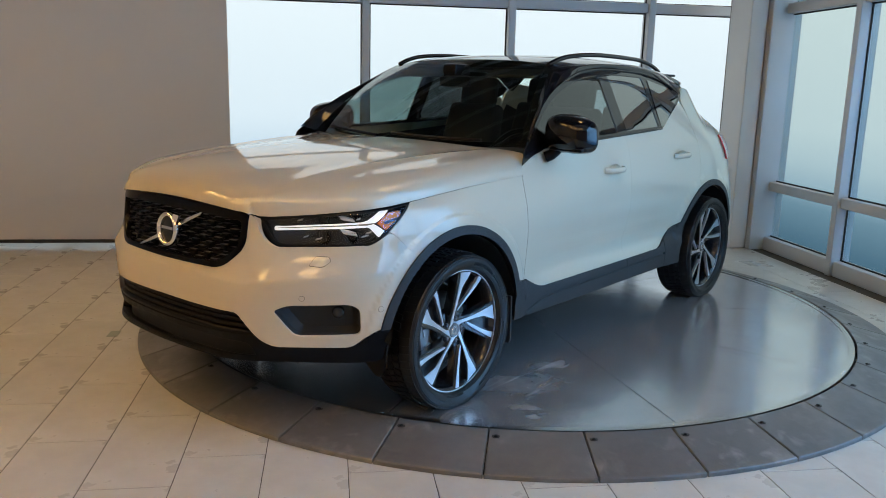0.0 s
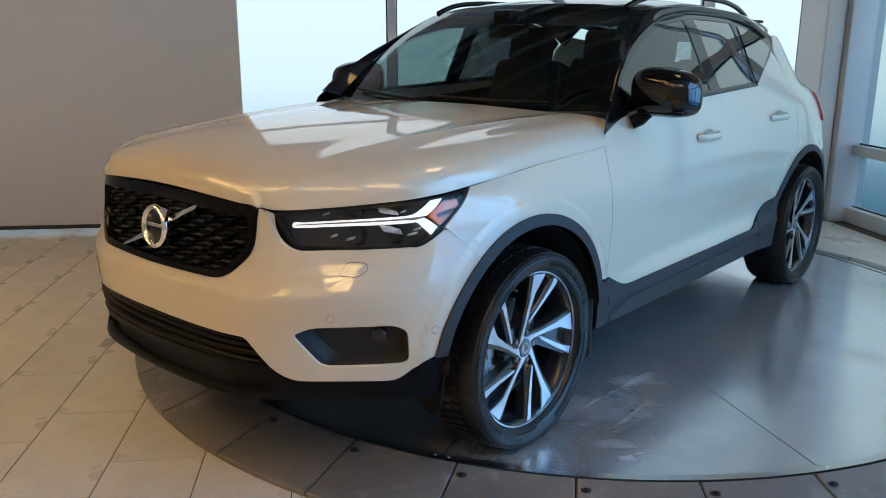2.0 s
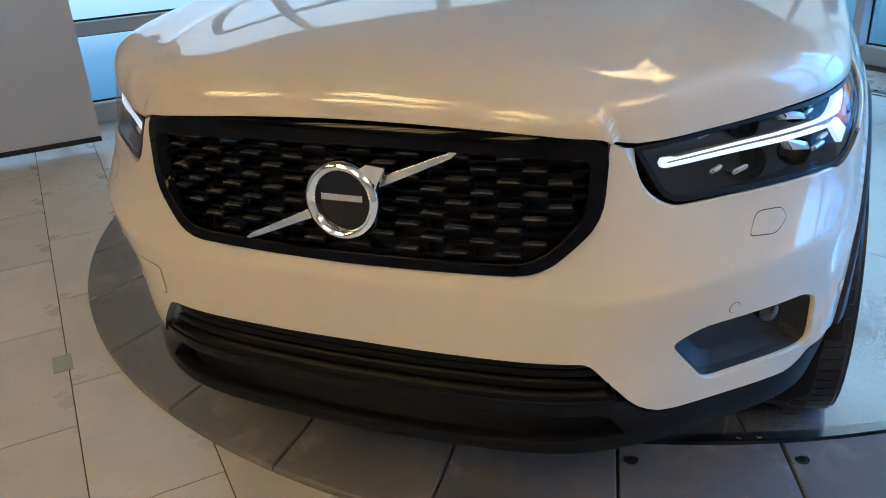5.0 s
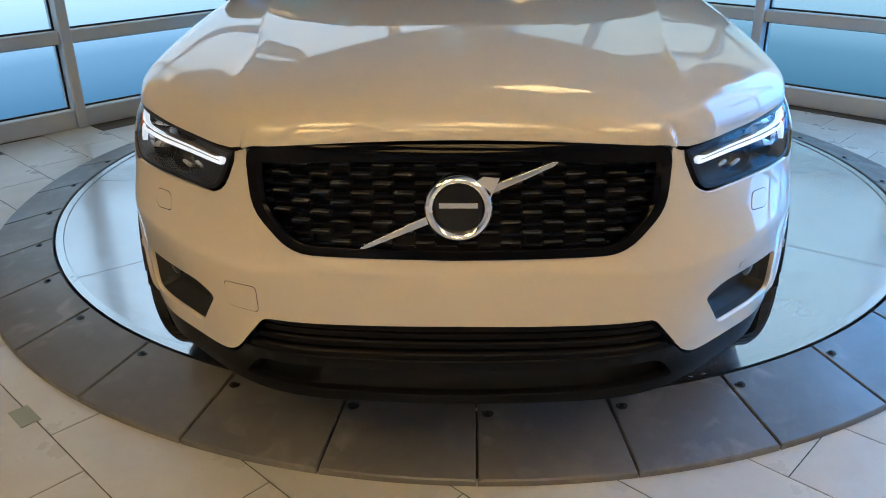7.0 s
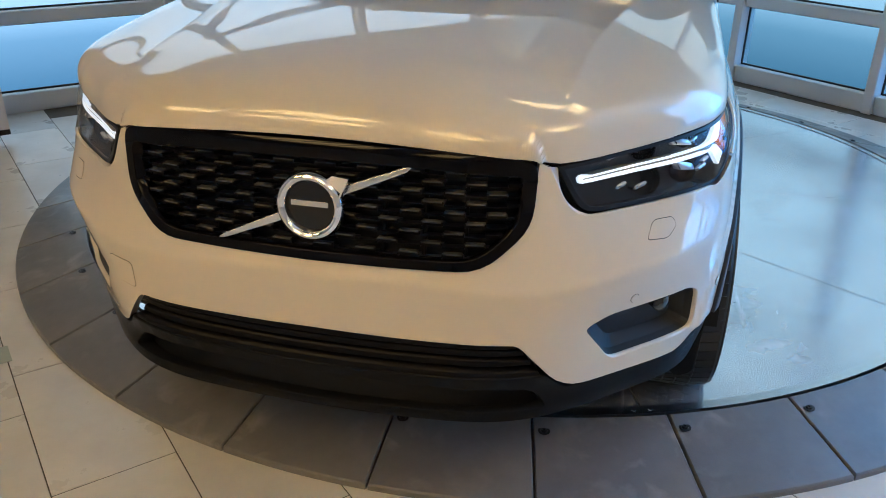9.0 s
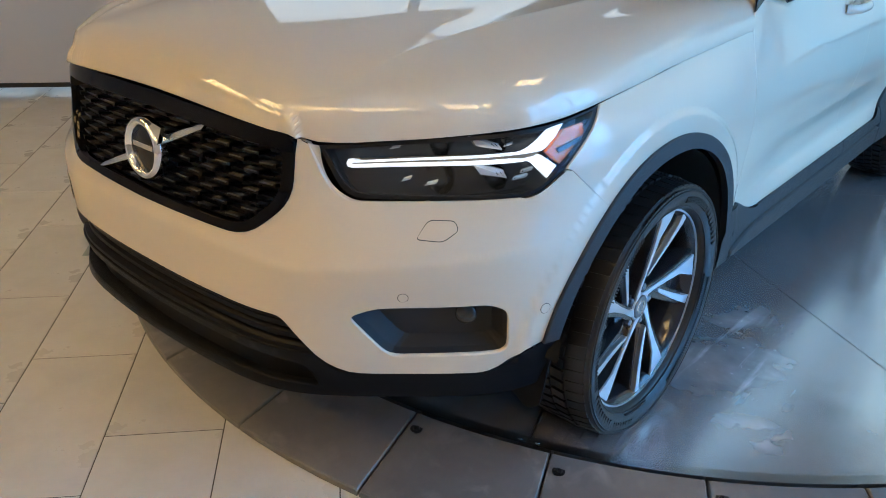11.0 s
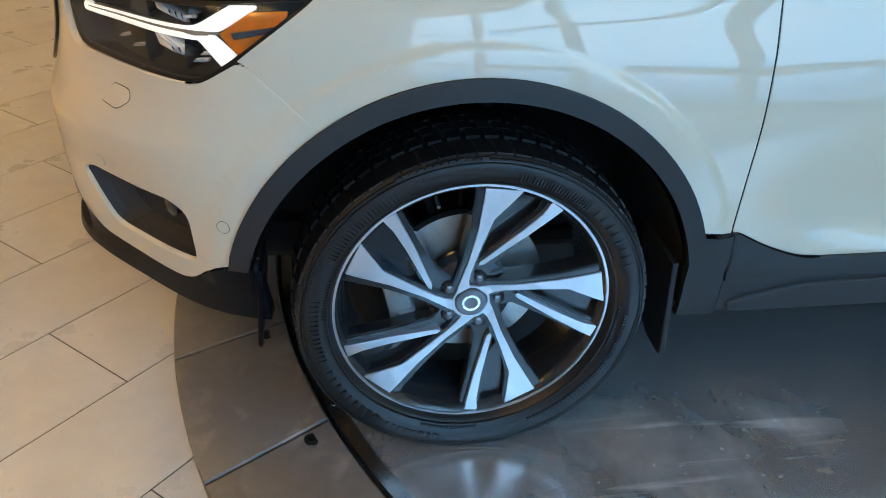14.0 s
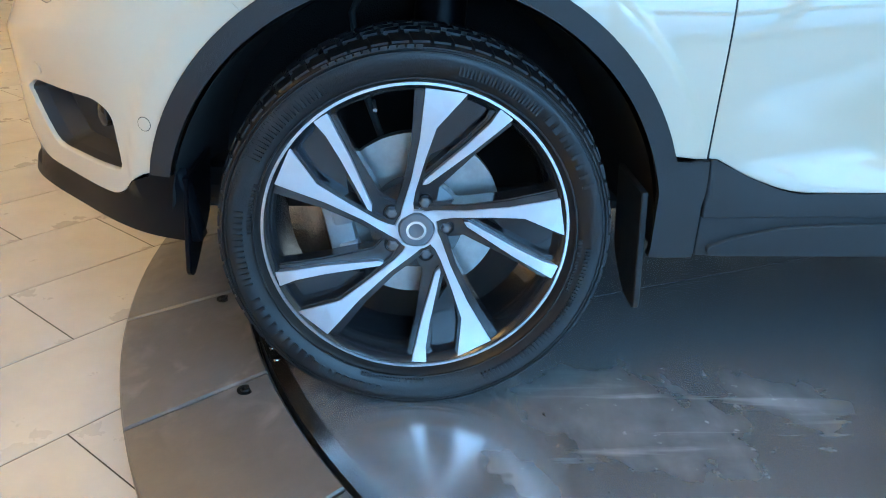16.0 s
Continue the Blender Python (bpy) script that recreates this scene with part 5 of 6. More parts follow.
    # rim barrel and lip
    def rpart(nm, bm, material, label="", smooth=False):
        return part(nm, bm, material, w, label, smooth, Matrix.Translation((RIM_OUT, 0, 0)))
    rpart("rim", lathe([(0.060, 0.2745), (0.064, 0.2715), (0.056, 0.262), (0.040, 0.2535), (0.0, 0.246), (-0.08, 0.243), (-0.085, 0.262)], 128), DARKALLOY, "dark painted rim barrel", True)
    rpart("lip", lathe([(0.0605, 0.2747), (0.0650, 0.2735), (0.0652, 0.2690), (0.0595, 0.2682)], 128), MACHINED, "bright machined lip", True)
    for k in range(5):
        a = radians(72 * k)
        turn = lambda poly: [rot2((p[0], p[1]), a) for p in poly]

        def flip(poly):
            # seen from outside with +x towards the viewer, +y (rearwards on the car's left side) lies to the right
            return [(p[0], p[1]) for p in turn(poly)]
        sp = join_bm(dished(flip(BLADE_ROOT), 0.046, 0.0045, 0.003), dished(flip(THIN_ROOT), 0.034, 0.014, 0.003))
        rpart("spoke", sp, DARKALLOY, "dark spoke with bright machined faces", True)
        rpart("spoke_face", dished(flip(BLADE), 0.016, 0.0, 0.001), MACHINED)
        rpart("spoke_face", dished(flip(THIN), 0.020, 0.0, 0.001), MACHINED)
        rpart("spoke_web", dished(flip(WEB), 0.018, 0.032), DARKALLOY)
    rpart("hub_plate", lathe([(-0.004, 0.0), (0.022, 0.0), (0.027, 0.040), (0.023, 0.060), (0.014, 0.085), (-0.014, 0.088)], 60), DARKALLOY, "", True)
    rpart("centre_cap", lathe([(0.0420, 0.0), (0.0425, 0.020), (0.0432, 0.0265), (0.0428, 0.0300), (0.039, 0.0325), (0.022, 0.0330)], 48), CAPGREY, "grey centre cap with ring emblem", True)
    rpart("cap_ring", lathe([(0.0420, 0.0130), (0.0440, 0.0138), (0.0440, 0.0182), (0.0425, 0.0190)], 40), CHROME)
    rpart("hub_face", lathe([(0.022, 0.0330), (0.0392, 0.0335), (0.0400, 0.0345), (0.0400, 0.0375), (0.0370, 0.0390), (0.022, 0.0410)], 60), MACHINED, "bright machined hub face", True)
    for k in range(5):
        a = radians(72 * k + 16)
        nut_at = Matrix.Translation((0.0, 0.0535 * math.sin(a), 0.0535 * math.cos(a)))
        rpart("nut_well", moved(lathe([(0.020, 0.0125), (0.0305, 0.0130), (0.0310, 0.0142), (0.0300, 0.0155), (0.018, 0.0160)], 24), nut_at), DEEPBLACK)
        nb = lathe([(0.040, 0.0), (0.0398, 0.0060), (0.0375, 0.0098), (0.030, 0.0112), (0.018, 0.0118)], 6)
        rpart("wheel_nut", moved(nb, nut_at), NUT)
    # brake
    part("brake_disc", lathe([(-0.02, 0.07), (-0.012, 0.075), (-0.012, 0.160), (-0.034, 0.160), (-0.034, 0.07)], 80), STEEL, w, "worn steel brake disc", True)
    part("brake_bell", lathe([(-0.005, 0.0), (-0.002, 0.070), (-0.014, 0.082)], 48), DARKALLOY, w, "", True)
    cal = join_bm(box_bm(-0.055, 0.012, -0.168, -0.115, -0.075, 0.075, 0.014, 2), box_bm(-0.012, 0.020, -0.150, -0.112, -0.060, -0.018, 0.008, 2), box_bm(-0.012, 0.020, -0.150, -0.112, 0.018, 0.060, 0.008, 2))
    part("caliper", moved(cal, pose(0, 0, 0, 12, 0, 0)), CALIPER, w, "grey cast brake caliper", True)
    part("valve", tube([(0.03, -0.075, 0.232), (0.052, -0.072, 0.222)], 0.004, 8), SATIN, w, "", False, Matrix.Translation((RIM_OUT, 0, 0)))
    part("hub_carrier", lathe([(-0.10, 0.0), (-0.10, 0.13), (-0.05, 0.14), (-0.045, 0.0)], 32), LINER, w)
    return w


wheel_l = wheel("wheel", 1)
wheel_l.matrix_basis = pose(0.804, 0, 0.351)
for px, py, rz, sp in ((0.812, 2.702, 0, 28), (-0.804, 0.0, 180, 0), (-0.812, 2.702, 180, 40)):
    copy_thing(wheel_l, pose(px, py, 0.351, sp, 0, rz))

def slab(poly, thick):
    """An upright plate in the x-z plane with a polygon's outline and rubbed edges."""
    bm = bmesh.new()
    a = [bm.verts.new((p[0], -thick / 2, p[1])) for p in poly]
    b = [bm.verts.new((p[0], thick / 2, p[1])) for p in poly]
    fa, fb = bm.faces.new(a), bm.faces.new(b[::-1])
    for i in range(len(a)):
        bm.faces.new((a[i], b[i], b[(i + 1) % len(a)], a[(i + 1) % len(a)]))
    bmesh.ops.recalc_face_normals(bm, faces=bm.faces[:])
    bmesh.ops.bevel(bm, geom=list({e for f in (fa, fb) for e in f.edges}), offset=thick * 0.18, segments=1, affect="EDGES")
    return bm


# wheel wells and flaps
for cy in (0.0, 2.702):
    for g in (1, -1):
        vs, fs = [], []
        for i in range(33):
            a = radians(5 + 178 * i / 32)
            for x, r in ((0.885, 0.425), (0.84, 0.428), (0.60, 0.425), (0.52, 0.40)):
                vs.append((g * x, cy - r * math.cos(a), 0.355 + r * math.sin(a)))
        for i in range(32):
            for j in range(3):
                k = i * 4 + j
                fs.append((k, k + 1, k + 5, k + 4))
        for i in range(32):
            fs.append((i * 4 + 3, (i + 1) * 4 + 3, len(vs)))
        vs.append((g * 0.52, cy, 0.30))
        finish("wheel_well", vs, fs, LINER, car, "black fibre wheel well liner", True)
        plate = rounded([(0.085, 0.120, 0.004), (-0.085, 0.120, 0.004), (-0.085, -0.060, 0.03), (-0.005, -0.121, 0.02), (0.072, -0.121, 0.012), (0.078, -0.100, 0.01)], 0.0, 0.02)
        part("mud_flap", moved(slab(plate, 0.012), pose(g * 0.802, cy + 0.411, 0.314, 3.5, 0, 0 if g > 0 else 180)), CLAD, car, "black rubber mud flap")
        if cy == 0:
            plate = rounded([(0.088, 0.11, 0.004), (-0.10, 0.11, 0.004), (-0.10, -0.02, 0.03), (0.035, -0.105, 0.02), (0.070, -0.085, 0.015)], 0.0, 0.02)
            part("air_flap", moved(slab(plate, 0.009), pose(g * 0.775, -0.412, 0.335, -5, 0, 0 if g > 0 else 180)), LOWBLACK, car)
for g in (1, -1):
    part("strut", join_bm(tube([(g * 0.66, 0.02, 0.42), (g * 0.62, 0.05, 0.80)], 0.026, 14), tube([(g * 0.645, 0.035, 0.56), (g * 0.62, 0.05, 0.76)], 0.05, 14)), LOWBLACK, car, "black suspension strut", True)
    part("brake_hose", tube([(g * 0.70, -0.06, 0.46), (g * 0.72, -0.10, 0.58), (g * 0.66, -0.12, 0.70), (g * 0.58, -0.10, 0.74)], 0.007, 8), CABLE, car, "", True)
# underside and inner shell
part("underbody", box_bm(-0.52, 0.52, -0.60, 3.3, 0.25, 0.34, 0.03), LINER, car)
part("engine_bay", box_bm(-0.50, 0.50, -0.70, 0.45, 0.34, 0.90, 0.05), LINER, car)
part("cabin_floor", box_bm(-0.80, 0.80, 0.44, 2.24, 0.34, 0.55, 0.03), TRIMDARK, car)
part("boot_shell", box_bm(-0.52, 0.52, 2.24, 3.28, 0.34, 0.95, 0.04), TRIMDARK, car)
for g in (1, -1):
    inner = deep(skin, 0.06)
    sheet("inner_side", rounded([(g * sy(0.47), 0.50, 0), (g * sy(0.53), 1.06, 0), (g * sy(1.5), 1.12, 0), (g * sy(2.5), 1.2, 0), (g * sy(2.5), 0.86, 0), (g * sy(2.2), 0.62, 0), (g * sy(2.2), 0.36, 0), (g * sy(0.5), 0.36, 0)], 0, 0.05), inner, LINER, car, 0.08, 0)
    sheet("inner_side", rounded([(g * sy(-0.34), 0.74, 0), (g * sy(-0.34), 0.88, 0), (g * sy(0.44), 0.97, 0), (g * sy(0.44), 0.60, 0), (g * sy(0.28), 0.74, 0), (g * sy(0), 0.82, 0)], 0, 0.05), inner, LINER, car, 0.08, 0)
    sheet("inner_side", rounded([(g * sy(2.50), 0.86, 0), (g * sy(2.5), 1.3, 0), (g * sy(3.3), 1.1, 0), (g * sy(3.3), 0.6, 0), (g * sy(3.1), 0.7, 0), (g * sy(2.8), 0.85, 0)], 0, 0.05), inner, LINER, car, 0.08, 0)

# ---- front details ----
LENS_POLY = [(sx(0.526), 0.889, 0.0), (sx(0.578), 0.791, 0.04), (sx(0.70), 0.790, 0), (1.012, 0.795, 0.045), (1.088, 0.842, 0.04), (1.222, 0.944, 0.0), (1.112, 0.934, 0), (1.0, 0.926, 0), (0.85, 0.914, 0), (0.7, 0.902, 0)]
LENS_R = rounded(LENS_POLY, 0.0, 0.02)


def on_both(name, poly, surf, material, parents, step=0.03, flange=0.004, offset=0.0, label="", holes=()):
    obs = []
    for g, par in ((1, parents[0]), (-1, parents[1])):
        obs.append(sheet(name, [Vector((g * p[0], p[1])) for p in poly], surf, material, par, step, flange, [[Vector((g * p[0], p[1])) for p in h] for h in holes], offset=offset, label=label))
    return obs


lights = []
for g in (1, -1):
    hl = new("headlight")
    hl.parent = car
    tagged(hl, "slim lit headlight with white daylight strips")
    lights.append(hl)
on_both("lens", LENS_R, skin, LENS, lights, 0.03, 0.0, -0.007, "clear headlight cover")
on_both("housing", LENS_R, deep(skin, 0.075), LAMPDARK, lights, 0.03, 0.0)
for g, hl in ((1, lights[0]), (-1, lights[1])):
    vs, fs = [], []
    n = len(LENS_R)
    for d in (0.009, 0.03, 0.076):
        f = deep(skin, d)
        vs += [f(g * p[0], p[1]) for p in LENS_R]
    for r in range(2):
        for i in range(n):
            j = (i + 1) % n
            fs.append((r * n + i, r * n + j, (r + 1) * n + j, (r + 1) * n + i))
    finish("bezel", vs, fs, LAMPDARK, hl, "", False)
    # reflector bowls and small bright fins
    for s0, z0, r in ((0.80, 0.902, 0.026), (0.94, 0.912, 0.020), (0.80, 0.826, 0.034), (0.93, 0.826, 0.026)):
        c = Vector(deep(skin, 0.055)(g * s0, z0))
        bowl = lathe([(-0.004, r * 1.1), (0.0, r), (0.014, r * 0.8), (0.02, r * 0.5), (0.021, 0.0)], 28)
        part("projector", moved(bowl, Matrix.Translation(c) @ pose(0, 0, 0, 0, 0, 90)), FOGGLASS, hl, "", True)
    for s0, z0, dz in ((0.862, 0.908, -0.010), (0.872, 0.846, -0.010)):
        for k in range(3):
            fin = rounded([(g * (s0 + k * 0.006), z0 + 0.010, 0), (g * (s0 + 0.05 + k * 0.010), z0 + dz + 0.004, 0), (g * (s0 + 0.058 + k * 0.010), z0 + dz - 0.002 - k * 0.003, 0), (g * (s0 + 0.014 + k * 0.006), z0 - 0.006 - k * 0.002, 0)], 0, 0.03)
            sheet("reflector_fin", fin, deep(skin, 0.022 + 0.006 * k), FIN, hl, 0.03, 0.02)
    # thin pale slashes that draw the shine inside the lamp
    for s0, z0, wd in ((0.715, 0.820, 0.020), (0.765, 0.813, 0.026), (0.965, 0.822, 0.034), (0.985, 0.836, 0.028), (0.69, 0.886, 0.022), (0.945, 0.898, 0.020)):
        sheet("reflector_fin", rounded([(g * s0, z0, 0), (g * (s0 + wd), z0 + 0.005, 0), (g * (s0 + wd + 0.004), z0 + 0.0085, 0), (g * (s0 + 0.006), z0 + 0.003, 0)], 0, 0.03), deep(skin, 0.034), FIN, hl, 0.03, 0.01)
UP = rounded([(0.606, 0.8582, 0), (0.985, 0.8805, 0.01), (1.036, 0.884, 0.01), (1.110, 0.932, 0), (1.062, 0.930, 0), (0.985, 0.8855, 0.02), (0.606, 0.8612, 0)], 0.0, 0.03)
LO = rounded([(0.606, 0.8478, 0), (0.995, 0.8650, 0.01), (1.046, 0.824, 0), (1.070, 0.845, 0), (1.024, 0.8750, 0.01), (0.985, 0.8700, 0), (0.606, 0.8508, 0)], 0.0, 0.03)
for strip in (UP, LO, rounded([(0.6055, 0.8470, 0), (0.6055, 0.8620, 0), (0.5995, 0.8600, 0), (0.5965, 0.8545, 0), (0.5995, 0.8490, 0)], 0, 0.03)):
    on_both("daylight_strip", strip, deep(skin, 0.020), DRL, lights, 0.03, 0.012, 0, "lit white light strip")
# bevelled rim of the bumper round the lamp's inner end
for g in (1, -1):
    rim_a, rim_b = [], []
    for i in range(25):
        t = i / 24
        for rim_l, p, q, r, d in ((rim_a, (sx(0.503), 0.893), (sx(0.556), 0.7805), (sx(0.72), 0.7847), 0.002), (rim_b, (sx(0.5265), 0.889), (sx(0.5765), 0.7895), (sx(0.72), 0.7895), 0.013)):
            u, v = ((1 - t) ** 2 * p[k] + 2 * t * (1 - t) * (q[k] * 1.9 - 0.45 * (p[k] + r[k])) + t * t * r[k] for k in (0, 1))
            rim_l.append(deep(skin, d)(g * u, v))
    n = len(rim_a)
    fc = [(i, i + 1, n + i + 1, n + i) for i in range(n - 1)]
    finish("lamp_bevel", rim_a + rim_b, fc if g > 0 else [f[::-1] for f in fc], PAINT, car, "white bevelled edge beside headlight", True)
on_both("strip_carrier", rounded([(0.607, 0.851, 0), (1.0, 0.8695, 0), (1.03, 0.879, 0), (1.0, 0.881, 0), (0.985, 0.880, 0), (0.607, 0.859, 0)], 0, 0.03), deep(skin, 0.024), GUIDE, lights, 0.03, 0.02, 0, "pale light guide")
on_both("side_reflector", rounded([(1.046, 0.879, 0.0), (1.104, 0.919, 0.0), (1.165, 0.924, 0.0), (1.160, 0.904, 0), (1.080, 0.850, 0)], 0, 0.02), deep(skin, 0.018), AMBER, lights, 0.02, 0.012, 0, "amber side reflector")
on_both("reflector_bar", rounded([(1.07, 0.882, 0.0), (1.15, 0.897, 0.0), (1.15, 0.891, 0.0), (1.075, 0.874, 0)], 0, 0.02), deep(skin, 0.013), LAMPDARK, lights, 0.02, 0.006)
on_both("lamp_seal", [Vector((p[0], p[1])) for p in LENS_R], skin, DEEPBLACK, lights, 0.02, 0.006, -0.0065, "", [rounded([(sx(0.536), 0.884, 0.0), (sx(0.584), 0.797, 0.04), (sx(0.70), 0.796, 0), (1.008, 0.7995, 0.045), (1.082, 0.845, 0.04), (1.203, 0.938, 0.0), (1.112, 0.931, 0), (1.0, 0.921, 0), (0.85, 0.909, 0), (0.7, 0.897, 0)], 0.0, 0.02)])

# grille
G_OUT = both([(0.0, 0.682, 0), (sx(0.367), 0.686, 0.05), (sx(0.468), 0.774, 0.05), (sx(0.476), 0.872, 0.0), (sx(0.474), 0.896, 0.02), (sx(0.44), 0.913, 0.02), (sx(0.2), 0.918, 0), (0.0, 0.919, 0)])
G_IN = both([(0.0, 0.697, 0), (sx(0.358), 0.702, 0.05), (sx(0.445), 0.780, 0.05), (sx(0.452), 0.860, 0.0), (sx(0.445), 0.879, 0.02), (sx(0.2), 0.888, 0), (0.0, 0.889, 0)])
grille = new("grille")
grille.parent = car
tagged(grille, "gloss black grille with staggered slats")
sheet("grille_frame", rounded(G_OUT, 0.0), skin, GRILLEBLACK, grille, 0.02, 0.04, [rounded(G_IN, 0.0)], offset=0.006, label="gloss black frame", hole_flange=0.045)
sheet("grille_backing", rounded(G_OUT, 0.0), deep(skin, 0.06), DEEPBLACK, grille, 0.04, 0.0)
gw_f = spline([(0.69, 0.352), (0.74, 0.405), (0.79, 0.446), (0.9, 0.452)])
ledges = bmesh.new()
for i in range(9):
    zz = 0.707 + i * 0.0204
    lim = sx(gw_f(zz))
    bm = bmesh.new()
    seg = 0.047
    k0 = int(lim / seg) + 1
    for k in range(-k0, k0):
        a, b = max(-lim, k * seg), min(lim, (k + 1) * seg)
        if b - a < 0.006:
            continue
        up = (k + i) % 2 == 0
        zl = zz + (0.0035 if up else 0.0)
        ins, outs = deep(skin, 0.05), deep(skin, 0.014 if up else 0.020)
        vv = [bm.verts.new(f(s, z)) for f, z0, z1 in ((outs, zl - 0.003, zl + (0.005 if up else 0.001)), (ins, zl - 0.002, zl + 0.002)) for s, z in ((a, z0), (b, z0), (b, z1), (a, z1))]
        for q in ((0, 1, 2, 3), (3, 2, 6, 7), (0, 4, 5, 1), (0, 3, 7, 4), (1, 5, 6, 2)):
            bm.faces.new([vv[x] for x in q])
    bmesh.ops.recalc_face_normals(bm, faces=bm.faces[:])
    part("grille_slat", bm, SLAT, grille)
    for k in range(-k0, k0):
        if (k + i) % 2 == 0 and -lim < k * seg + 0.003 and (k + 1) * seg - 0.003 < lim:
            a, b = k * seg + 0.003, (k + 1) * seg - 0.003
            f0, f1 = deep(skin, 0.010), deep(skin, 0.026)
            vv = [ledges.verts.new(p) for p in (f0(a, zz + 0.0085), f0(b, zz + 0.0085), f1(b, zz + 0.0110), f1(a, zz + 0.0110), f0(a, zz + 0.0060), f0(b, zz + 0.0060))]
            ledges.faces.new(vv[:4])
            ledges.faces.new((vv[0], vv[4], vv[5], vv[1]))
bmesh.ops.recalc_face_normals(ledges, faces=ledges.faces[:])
tagged(part("slat_ledge", ledges, DASH, grille, "short ledges along the slats, coloured grey as if lit"), kind="stuff")
for xs in (-0.33, -0.24, -0.15, 0.15, 0.24, 0.33):
    g = 1 if xs > 0 else -1
    sheet("grille_rib", rounded([(g * sx(abs(xs)) - 0.002, 0.70, 0), (g * sx(abs(xs)) + 0.002, 0.70, 0), (g * sx(abs(xs)) + 0.002, 0.89, 0), (g * sx(abs(xs)) - 0.002, 0.89, 0)], 0, 0.05), deep(skin, 0.034), LOWBLACK, grille, 0.05, 0.015)

# badge: a ring with an arrow, on a diagonal bar
badge = new("badge")
badge.parent = car
tagged(badge, "chrome ring emblem on diagonal bar")
BZ, BY = 0.793, -0.851
face = Matrix.Translation((0.003, BY, BZ)) @ pose(0, 0, 0, -6, 0, 0) @ pose(0, 0, 0, 0, 0, -90)
part("ring", moved(lathe([(-0.012, 0.052), (0.002, 0.0515), (0.009, 0.0535), (0.0145, 0.0580), (0.0165, 0.0630), (0.0145, 0.0680), (0.009, 0.0725), (0.002, 0.0740), (-0.012, 0.0735)], 72, close=True), face), CHROME, badge, "polished ring", True)
part("centre_disc", moved(lathe([(-0.01, 0.053), (0.002, 0.053), (0.006, 0.03), (0.007, 0.0)], 48), face), MARK, badge, "dark glassy disc", True)
part("band", moved(box_bm(0.004, 0.0085, -0.041, 0.041, 0.000, 0.0125, 0.001), face), SATIN, badge, "plain silver bar")
arrow = prism([(0.038, 0.060), (0.052, 0.070), (0.086, 0.066), (0.078, 0.048), (0.066, 0.020), (0.068, 0.036)], 0.0, 0.011)
part("arrow_tip", moved(arrow, face), CHROME, badge, "", True)
for g, pl in ((1, [(sx(0.060), 0.8290, 0), (sx(0.222), 0.8900, 0), (sx(0.206), 0.8770, 0), (sx(0.070), 0.8180, 0)]), (-1, [(-sx(0.066), 0.7690, 0), (-sx(0.056), 0.7580, 0), (-sx(0.218), 0.6960, 0), (-sx(0.200), 0.7090, 0)])):
    sheet("diagonal_bar", rounded(pl, 0, 0.03), deep(skin, 0.0), SATIN, badge, 0.03, 0.012, offset=0.004, label="brushed silver bar")

# fog lamp pockets
for g in (1, -1):
    fg = new("fog_light")
    fg.parent = car
    tagged(fg, "fog light in black angular pocket")
    P = [Vector((g * p[0], p[1])) for p in FOG]
    n = len(P)
    cen = sum(P, Vector((0, 0))) / n
    vs, fs = [], []
    for d, sh in ((0.004, 0.0), (0.03, 0.06), (0.06, 0.22)):
        f = deep(skin, d)
        for p in P:
            q = p.lerp(cen + Vector((g * 0.05, 0.01)), sh)
            vs.append(f(q[0], q[1]))
    for r in range(2):
        for i in range(n):
            fs.append((r * n + i, r * n + (i + 1) % n, (r + 1) * n + (i + 1) % n, (r + 1) * n + i))
    fs.append(tuple(range(2 * n, 3 * n)))
    finish("pocket", vs, fs, CLAD, fg, "", False)
    c = Vector(deep(skin, 0.035)(g * 0.862, 0.520))
    lampb = lathe([(-0.03, 0.022), (0.0, 0.023), (0.003, 0.020), (0.006, 0.012), (0.008, 0.0)], 28)
    part("lamp", moved(lampb, Matrix.Translation(c) @ pose(0, 0, 0, 0, 0, -90 + 38 * g)), FOGGLASS, fg, "round clear fog lamp", True)

# sensors, washer covers, towing cover
def ring_on(name, s, z, r0, material, raise_by=0.003):
    poly = [Vector((s + r0 * math.cos(a), z + r0 * math.sin(a))) for a in np.linspace(0, 2 * math.pi, 20, endpoint=False)]
    o = sheet(name, poly, skin, material, car, 0.008, 0.004, offset=raise_by)
    rim_p = [Vector((s + (r0 + 0.0022) * math.cos(a), z + (r0 + 0.0022) * math.sin(a))) for a in np.linspace(0, 2 * math.pi, 20, endpoint=False)]
    sheet("sensor_gap", rim_p, skin, CABLE, car, 0.008, 0.0, offset=0.0014)
    return o


for g in (1, -1):
    ring_on("parking_sensor", g * 0.722, 0.592, 0.0095, PAINT)
    ring_on("parking_sensor", g * sy(-0.458), 0.540, 0.0105, PAINT)
    wp = [(g * 0.750, 0.719, 0.008), (g * 0.804, 0.715, 0.012), (g * 0.836, 0.735, 0.012), (g * 0.829, 0.751, 0.008), (g * 0.776, 0.752, 0.012)]
    sheet("washer_gap", rounded([(g * 0.7478, 0.7172, 0.009), (g * 0.8048, 0.7130, 0.013), (g * 0.8382, 0.7346, 0.013), (g * 0.8306, 0.7530, 0.009), (g * 0.7750, 0.7540, 0.013)], 0, 0.02), skin, CABLE, car, 0.012, 0.0, offset=0.0010)
    sheet("washer_cover", rounded(wp, 0, 0.02), skin, PAINT, car, 0.012, 0.002, offset=0.0022)
